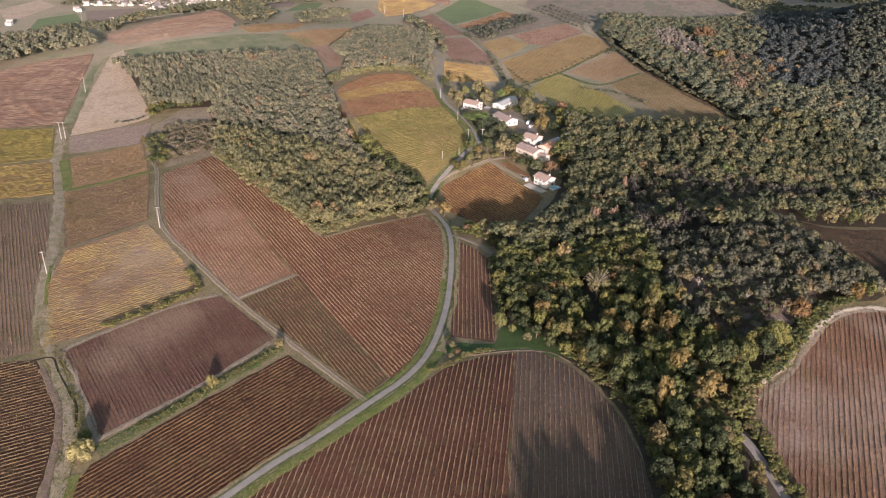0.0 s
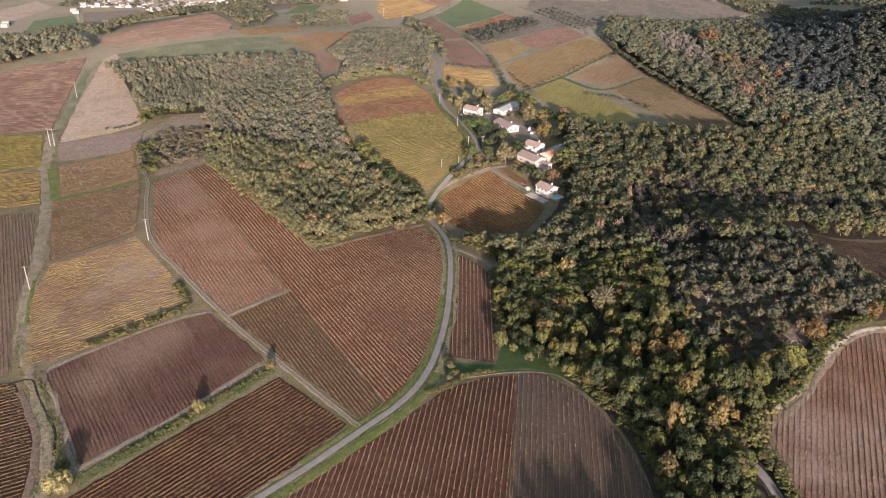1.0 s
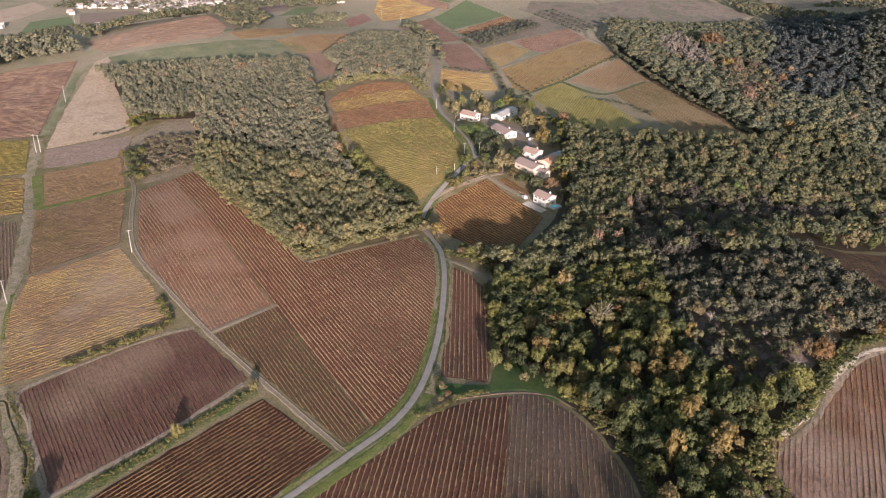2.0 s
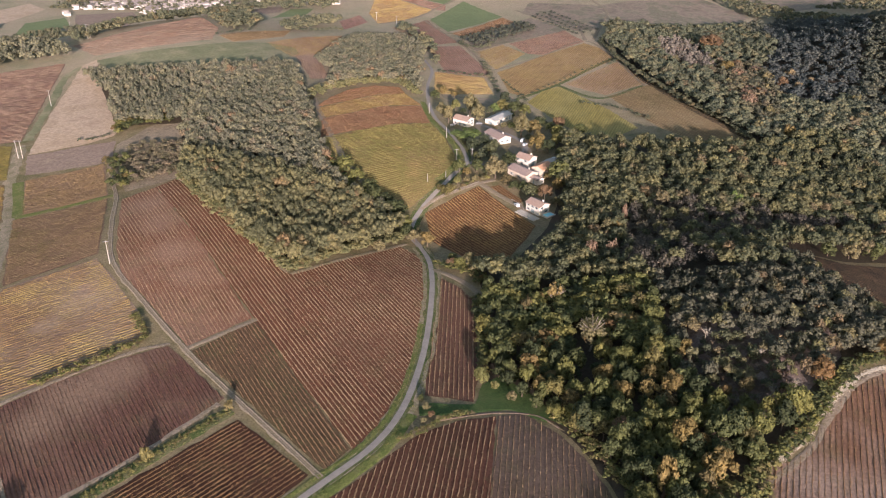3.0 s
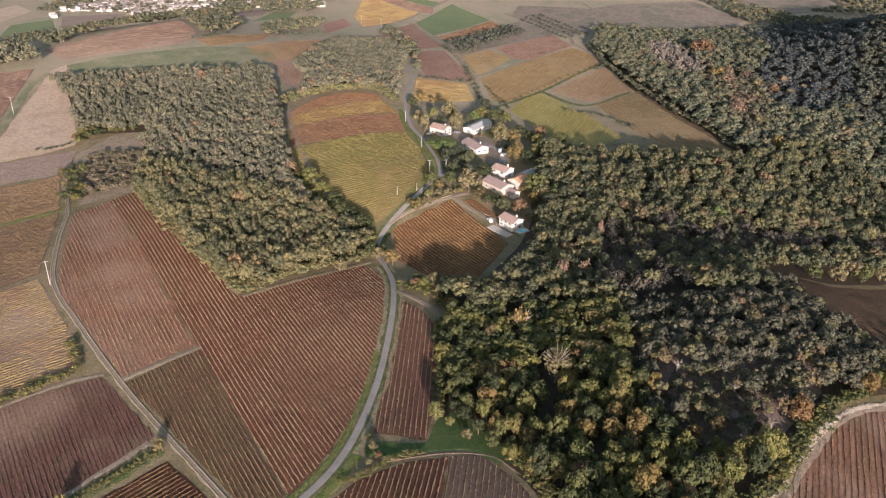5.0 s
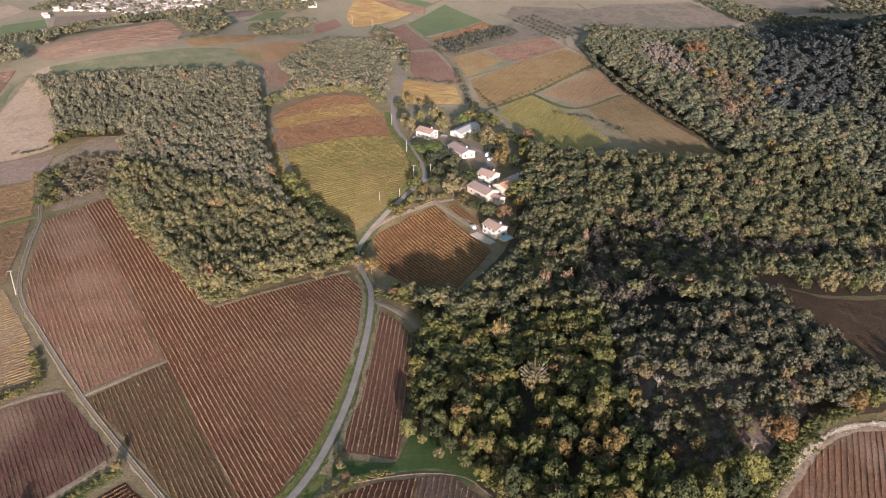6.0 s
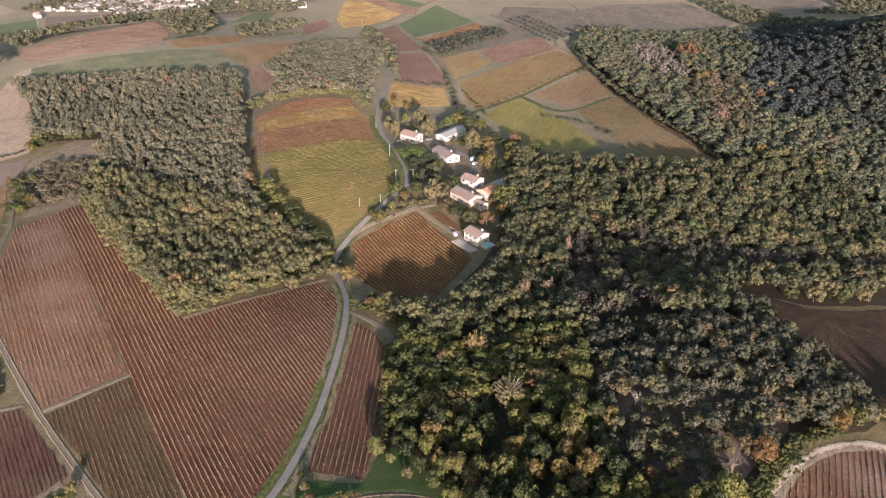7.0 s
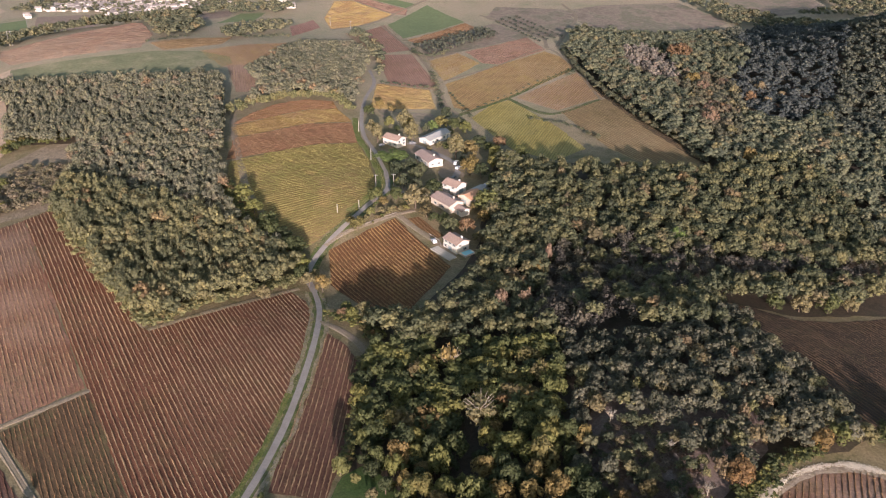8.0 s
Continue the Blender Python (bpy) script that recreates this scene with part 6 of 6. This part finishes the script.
def house(x, y, turn, w, d, h, rise, label, wall=None, roof=None, fine=True, openings=(), chimney=True, up=0.0):
    """A house with its walls, tiled roof, chimney, door and windows. openings: side, place along it, sill, width, height, kind."""
    root = tagged(new("house"), label, "house", "houses")
    root.location = (x, y, z_at(x, y) + 0.15 + up)
    root.rotation_euler = (0, 0, radians(turn))
    walls = part("wall", gable_walls(w, d, h, rise), wall or M_WALL, root)
    top = part("roof", gable_roof(w, d, h, rise, 0.45, 0.2, fine), roof or M_TILE, root)
    if chimney:
        c = part("chimney", box_bm(w * 0.25, w * 0.25 + 0.7, 0.5, 1.2, h + rise * 0.4, h + rise + 0.9, 0.04 if fine else 0), wall or M_WALL, top)
    for side, at, sill, ww, hh, kind in openings:
        if side in "fb":
            s = -1 if side == "f" else 1
            box = lambda o0, o1, a, b, z0, z1: box_bm(at + a, at + b, s * (d / 2 + o0), s * (d / 2 + o1), z0, z1)
        else:
            s = -1 if side == "l" else 1
            box = lambda o0, o1, a, b, z0, z1: box_bm(s * (w / 2 + o0), s * (w / 2 + o1), at + a, at + b, z0, z1)
        if kind == "door":
            leaf = part("door", box(-0.12, 0.05, -ww / 2, ww / 2, sill, sill + hh), M_SHUTTER, root)
        else:
            win = part("window", box(-0.1, 0.06, -ww / 2, ww / 2, sill, sill + hh), M_FRAME, root)
            part("pane", box(-0.05, 0.075, -ww / 2 + 0.1, -0.04, sill + 0.1, sill + hh - 0.1), M_GLASS, win)
            part("pane", box(-0.05, 0.075, 0.04, ww / 2 - 0.1, sill + 0.1, sill + hh - 0.1), M_GLASS, win)
            part("sill", box(0.0, 0.16, -ww / 2 - 0.1, ww / 2 + 0.1, sill - 0.1, sill - 0.005), M_STONE, win)
            if kind == "shuttered":
                for k in (-1, 1):
                    part("shutter", box(0.01, 0.06, k * (ww / 2 + 0.03) if k > 0 else -ww / 2 - 0.55, ww / 2 + 0.55 if k > 0 else -ww / 2 - 0.03, sill, sill + hh), M_SHUTTER, win)
    return root


W1 = lambda side, at, sill=1.0: (side, at, sill, 1.1, 1.3, "shuttered")
house(19, 561, -36, 11, 8, 4.4, 1.6, "white house with a rose tiled roof beside the lane", roof=M_TILE, openings=(W1("f", -3.6), W1("f", 3.6), ("f", 0, 0, 1.2, 2.2, "door"), W1("r", -2, 2.6), W1("r", 2, 2.6), W1("r", 2, 0.7), W1("l", 0)))
house(43, 576, 54, 21, 8, 3.4, 1.2, "long low white house with a grey sheet roof", roof=M_SHEET, openings=(W1("f", -7), W1("f", -3), W1("f", 4), ("f", 7.5, 0, 1.4, 2.2, "door"), ("l", 0, 0, 2.6, 2.4, "door")), chimney=False)
house(40.5, 536, -58, 16, 9, 3.6, 1.6, "low house with an old rose tiled roof", roof=M_TILE2, openings=(W1("f", -5), W1("f", 0), W1("r", -2), W1("r", 2), ("f", 4.5, 0, 1.2, 2.2, "door")))
house(55.5, 495.5, -40, 9.5, 8, 4.6, 1.6, "white farmhouse with a terracotta roof", roof=M_TILE, openings=(W1("f", -3, 2.8), W1("f", 2.5, 2.8), ("r", 0, 0, 3.0, 2.6, "door"), ("f", 0, 0, 1.2, 2.2, "door")))
house(52, 476, -50, 15, 9, 4.0, 1.6, "farm building with faded rose tiles", wall=M_WALL2, roof=M_TILE2, openings=(W1("f", -4), W1("f", 2), ("r", 0, 0, 2.0, 2.4, "door")))
house(64, 483, 50, 10, 8.5, 4.0, 1.6, "barn with a bright orange tiled roof", wall=M_WALL2, roof=M_TILE3, openings=(("l", 0, 0, 2.6, 2.6, "door"), W1("f", 2)), chimney=False)
house(59.5, 468.5, -50, 6, 5, 3.0, 1.0, "small outbuilding with rose tiles", roof=M_TILE2, openings=(("f", 0, 0, 1.2, 2.1, "door"),), chimney=False)
house(69, 493, 50, 8, 6, 3.0, 1.0, "small grey roofed shed beside a barn", wall=M_WALL2, roof=M_SHEET, openings=(("f", 0, 0, 2.2, 2.2, "door"),), chimney=False)
house(57.0, 433.4, -50, 9.6, 7.4, 4.7, 1.5, "white two-storey villa with a rose tiled roof and terrace", roof=M_TILE, openings=(W1("f", -2.9, 3.0), W1("f", 0, 3.0), W1("f", 2.9, 3.0), ("f", 0, 0, 2.4, 2.1, "door"), W1("f", -3.1, 0.7), W1("r", -1.8, 3.0), W1("r", 1.4, 0.7), W1("l", 0, 3.0)))

# terrace, pool and low wall by the villa
terrace = tagged(new("terrace"), "pale paved terrace in front of the villa", "terrace", kind="structure")
terrace.location, terrace.rotation_euler = (51.2, 428, z_at(51.2, 428) + 0.1), (0, 0, radians(-50))
for i in range(7):
    for j in range(3):
        part("paving_slab", box_bm(-7 + i * 2 + 0.03, -5.03 + i * 2, -2.2 + j * 1.5, -0.75 + j * 1.5, -0.8, 0.3 + 0.02 * ((i + j) % 2), 0.03), M_STONE, terrace)
pool = tagged(new("swimming_pool"), "small blue swimming pool with pale coping beside the villa", "swimming pool")
pool.location, pool.rotation_euler = (62.2, 428.2, z_at(62.2, 428.2) + 0.15), (0, 0, radians(40))
part("water", box_bm(-2.6, 2.6, -1.7, 1.7, -0.6, 0.38), M_POOL, pool)
for a in ((-3.2, 3.2, -2.3, -1.71), (-3.2, 3.2, 1.71, 2.3), (-3.2, -2.61, -1.7, 1.7), (2.61, 3.2, -1.7, 1.7)):
    part("coping", box_bm(*a, -0.6, 0.5, 0.04), M_STONE, pool)


def yard_wall(pts, label):
    root = tagged(new("yard_wall"), label, "wall", kind="structure")
    for (x0, y0), (x1, y1) in zip(pts, pts[1:]):
        n = max(1, int(math.hypot(x1 - x0, y1 - y0) / 3))
        for i in range(n):
            ax, ay, bx, by = x0 + (x1 - x0) * i / n, y0 + (y1 - y0) * i / n, x0 + (x1 - x0) * (i + 1) / n, y0 + (y1 - y0) * (i + 1) / n
            bm = box_bm(-0.01, math.hypot(bx - ax, by - ay), -0.14, 0.14, -0.6, 0.4, 0.03)
            bm.transform(Matrix.Translation((ax, ay, z_at(ax, ay))) @ Matrix.Rotation(math.atan2(by - ay, bx - ax), 4, "Z"))
            part("panel", bm, M_OLDWALL, root)


yard_wall([(-1, 436), (6, 446), (16, 454.5), (27, 464)], "low pale rendered wall along a drive")
yard_wall([(44, 446), (49, 440), (50, 434.5)], "low pale rendered wall beside the villa")


# ---- vehicles ----
def car(x, y, turn, paint, label, van=False):
    root = tagged(new("van" if van else "car"), label, "van" if van else "car", "parked vehicles")
    root.location, root.rotation_euler = (x, y, z_at(x, y) + 0.3), (0, 0, radians(turn))
    l, h = (5.2, 2.2) if van else (4.2, 1.5)
    bm = bmesh.new()
    side = ((-l / 2, 0.3), (-l / 2, 0.95), (-l / 2 + 0.15, h if van else 1.0), (-l / 2 + 0.7, h), (l / 2 - 1.7, h), (l / 2 - 1.0, 1.0), (l / 2, 0.85), (l / 2, 0.3))
    a, b = [bm.verts.new((p, -0.88, q)) for p, q in side], [bm.verts.new((p, 0.88, q)) for p, q in side]
    bm.faces.new(a)
    bm.faces.new(b[::-1])
    for i in range(len(side)):
        j = (i + 1) % len(side)
        bm.faces.new((a[j], a[i], b[i], b[j]))
    bmesh.ops.bevel(bm, geom=bm.edges[:], offset=0.07, segments=2, affect="EDGES")
    part("body", bm, paint, root)
    gl = bmesh.new()
    q = [gl.verts.new(v) for v in ((l / 2 - 1.6, -0.7, h - 0.06), (l / 2 - 1.04, -0.78, 1.04), (l / 2 - 1.04, 0.78, 1.04), (l / 2 - 1.6, 0.7, h - 0.06))]
    gl.faces.new(q)
    bmesh.ops.translate(gl, verts=gl.verts, vec=(0.05, 0, 0.04))
    bmesh.ops.solidify(gl, geom=gl.faces[:], thickness=0.02)
    part("windscreen", gl, M_GLASS, root)
    for s in (-1, 1):
        part("side_window", box_bm(-l / 2 + 0.9, l / 2 - 1.75, min(s * 0.86, s * 0.9), max(s * 0.86, s * 0.9), 1.0, h - 0.15), M_GLASS, root)
        for px in (-l / 2 + 0.85, l / 2 - 0.85):
            w = bmesh.new()
            bmesh.ops.create_cone(w, cap_ends=True, segments=14, radius1=0.32, radius2=0.32, depth=0.2, matrix=Matrix.Translation((px, s * 0.82, 0.32)) @ Matrix.Rotation(math.pi / 2, 4, "X"))
            wheel = part("wheel", w, M_TYRE, root)
            rim = bmesh.new()
            bmesh.ops.create_cone(rim, cap_ends=True, segments=10, radius1=0.18, radius2=0.16, depth=0.05, matrix=Matrix.Translation((px, s * 0.93, 0.32)) @ Matrix.Rotation(math.pi / 2, 4, "X"))
            part("rim", rim, M_STEEL, wheel)


car(56.5, 535, 70, M_PAINT, "white van parked by the houses", True)
car(57.5, 528, 60, M_PAINT, "white car parked on the drive")
car(55, 512, 65, M_PAINT2, "dark grey car parked on the drive")
car(73.5, 504, 30, M_PAINT, "white car parked beside a shed")
car(12, 554, 60, M_PAINT2, "dark car parked beside the lane")
car(46.5, 438, 110, M_PAINT, "white car parked beside the villa")
car(29.5, 565, 10, M_PAINT2, "dark car in a courtyard")


# ---- poles ----
def pole_bm(h, r0, r1):
    bm = bmesh.new()
    bmesh.ops.create_cone(bm, cap_ends=True, segments=8, radius1=r0, radius2=r1, depth=h + 0.8, matrix=Matrix.Translation((0, 0, h / 2 - 0.4)))
    return bm


def pole(x, y, h, label, arm=True, twin=False, turn=0.0):
    root = tagged(new("utility_pole"), label, "utility pole", "utility poles")
    root.location, root.rotation_euler = (x, y, z_at(x, y)), (0, 0, radians(turn))
    for s in ((-1.3, 1.3) if twin else (0,)):
        bm = pole_bm(h, 0.22, 0.14)
        bmesh.ops.translate(bm, verts=bm.verts, vec=(s, 0, 0))
        part("post", bm, M_POLE, root)
    if arm:
        w = 2.4 if twin else 1.2
        arm_ob = part("crossarm", box_bm(-w, w, -0.08, 0.08, h - 0.5, h - 0.32, 0.02), M_STEEL, root)
        for k in (-0.9, 0, 0.9):
            ins = bmesh.new()
            bmesh.ops.create_cone(ins, cap_ends=True, segments=6, radius1=0.07, radius2=0.05, depth=0.3, matrix=Matrix.Translation((k * w, 0, h - 0.17)))
            part("insulator", ins, M_GLASS, arm_ob)


pole(-170, 307, 11, "pale concrete utility pole with a crossarm beside a field track", turn=20)
pole(-133.5, 347, 11, "pale concrete utility pole beside a farm track", turn=20)
pole(-256, 568, 11, "pale concrete utility pole on a grass strip")
pole(-235, 479, 11, "twin concrete utility pole between plots", twin=True)
pole(-297, 738, 12, "twin concrete utility pole at the edge of a vineyard", twin=True)
for x, y in ((-4, 575), (8.2, 528), (14.5, 490), (-1.5, 459), (8.5, 464.5), (23.5, 494)):
    pole(x, y, 4.8 if y < 470 else 7.0, "pale concrete utility pole beside the lane", arm=x > 14)
pole(-46, 878, 9, "pale utility pole among far plots")
pole(-67, 892, 9, "pale utility pole among far plots")
pole(-548, 1250, 20, "utility pole before the village")

# ---- the village on the plain ----
vr = np.random.default_rng(77)
PAINTS = (M_WALL, M_TOWNWALL, M_TOWNWALL)
TILES = (M_FADED, M_TOWNROOF, M_TOWNROOF)
VILLAGE = [(-600, 1385), (-571, 1470), (-469, 1500), (-360, 1500), (-360, 1440), (-455, 1345), (-500, 1390)]
xs, ys = scatter(VILLAGE, 13.0, vr)
for i, (x, y) in enumerate(zip(xs, ys)):
    house(x, y, vr.uniform(-40, 40) + (90 if vr.random() < 0.4 else 0), vr.uniform(7, 15), vr.uniform(6, 9), vr.uniform(3.2, 6.5), 1.3,
          "pale village house with a tiled roof", wall=PAINTS[i % 3], roof=TILES[i % 3], fine=False, openings=(("f", -2, 1, 1.2, 1.4, "plain"), ("f", 2, 1, 1.2, 1.4, "plain")), chimney=False)
for x, y in ((-660, 1255), (-654, 1240), (-590, 1340), (-598, 1352), (-140, 968), (-118, 960), (-132, 985), (-300, 1450), (-320, 1470)):
    house(x, y, vr.uniform(-30, 30), 9, 7, 4.0, 1.3, "pale farmhouse on the plain", roof=M_FADED, fine=False, openings=(("f", -2, 1, 1.2, 1.4, "plain"), ("f", 2, 1, 1.2, 1.4, "plain")), chimney=False)
xs, ys = scatter([(-640, 1370), (-620, 1500), (-360, 1520), (-250, 1450), (-330, 1400), (-455, 1335), (-500, 1385), (-590, 1380)], 11.5, vr)
wood("village_trees", "scattered trees among village houses", xs, ys, 8.0, 7.0, M_HAZY, 40, 0.32, 6, 60)
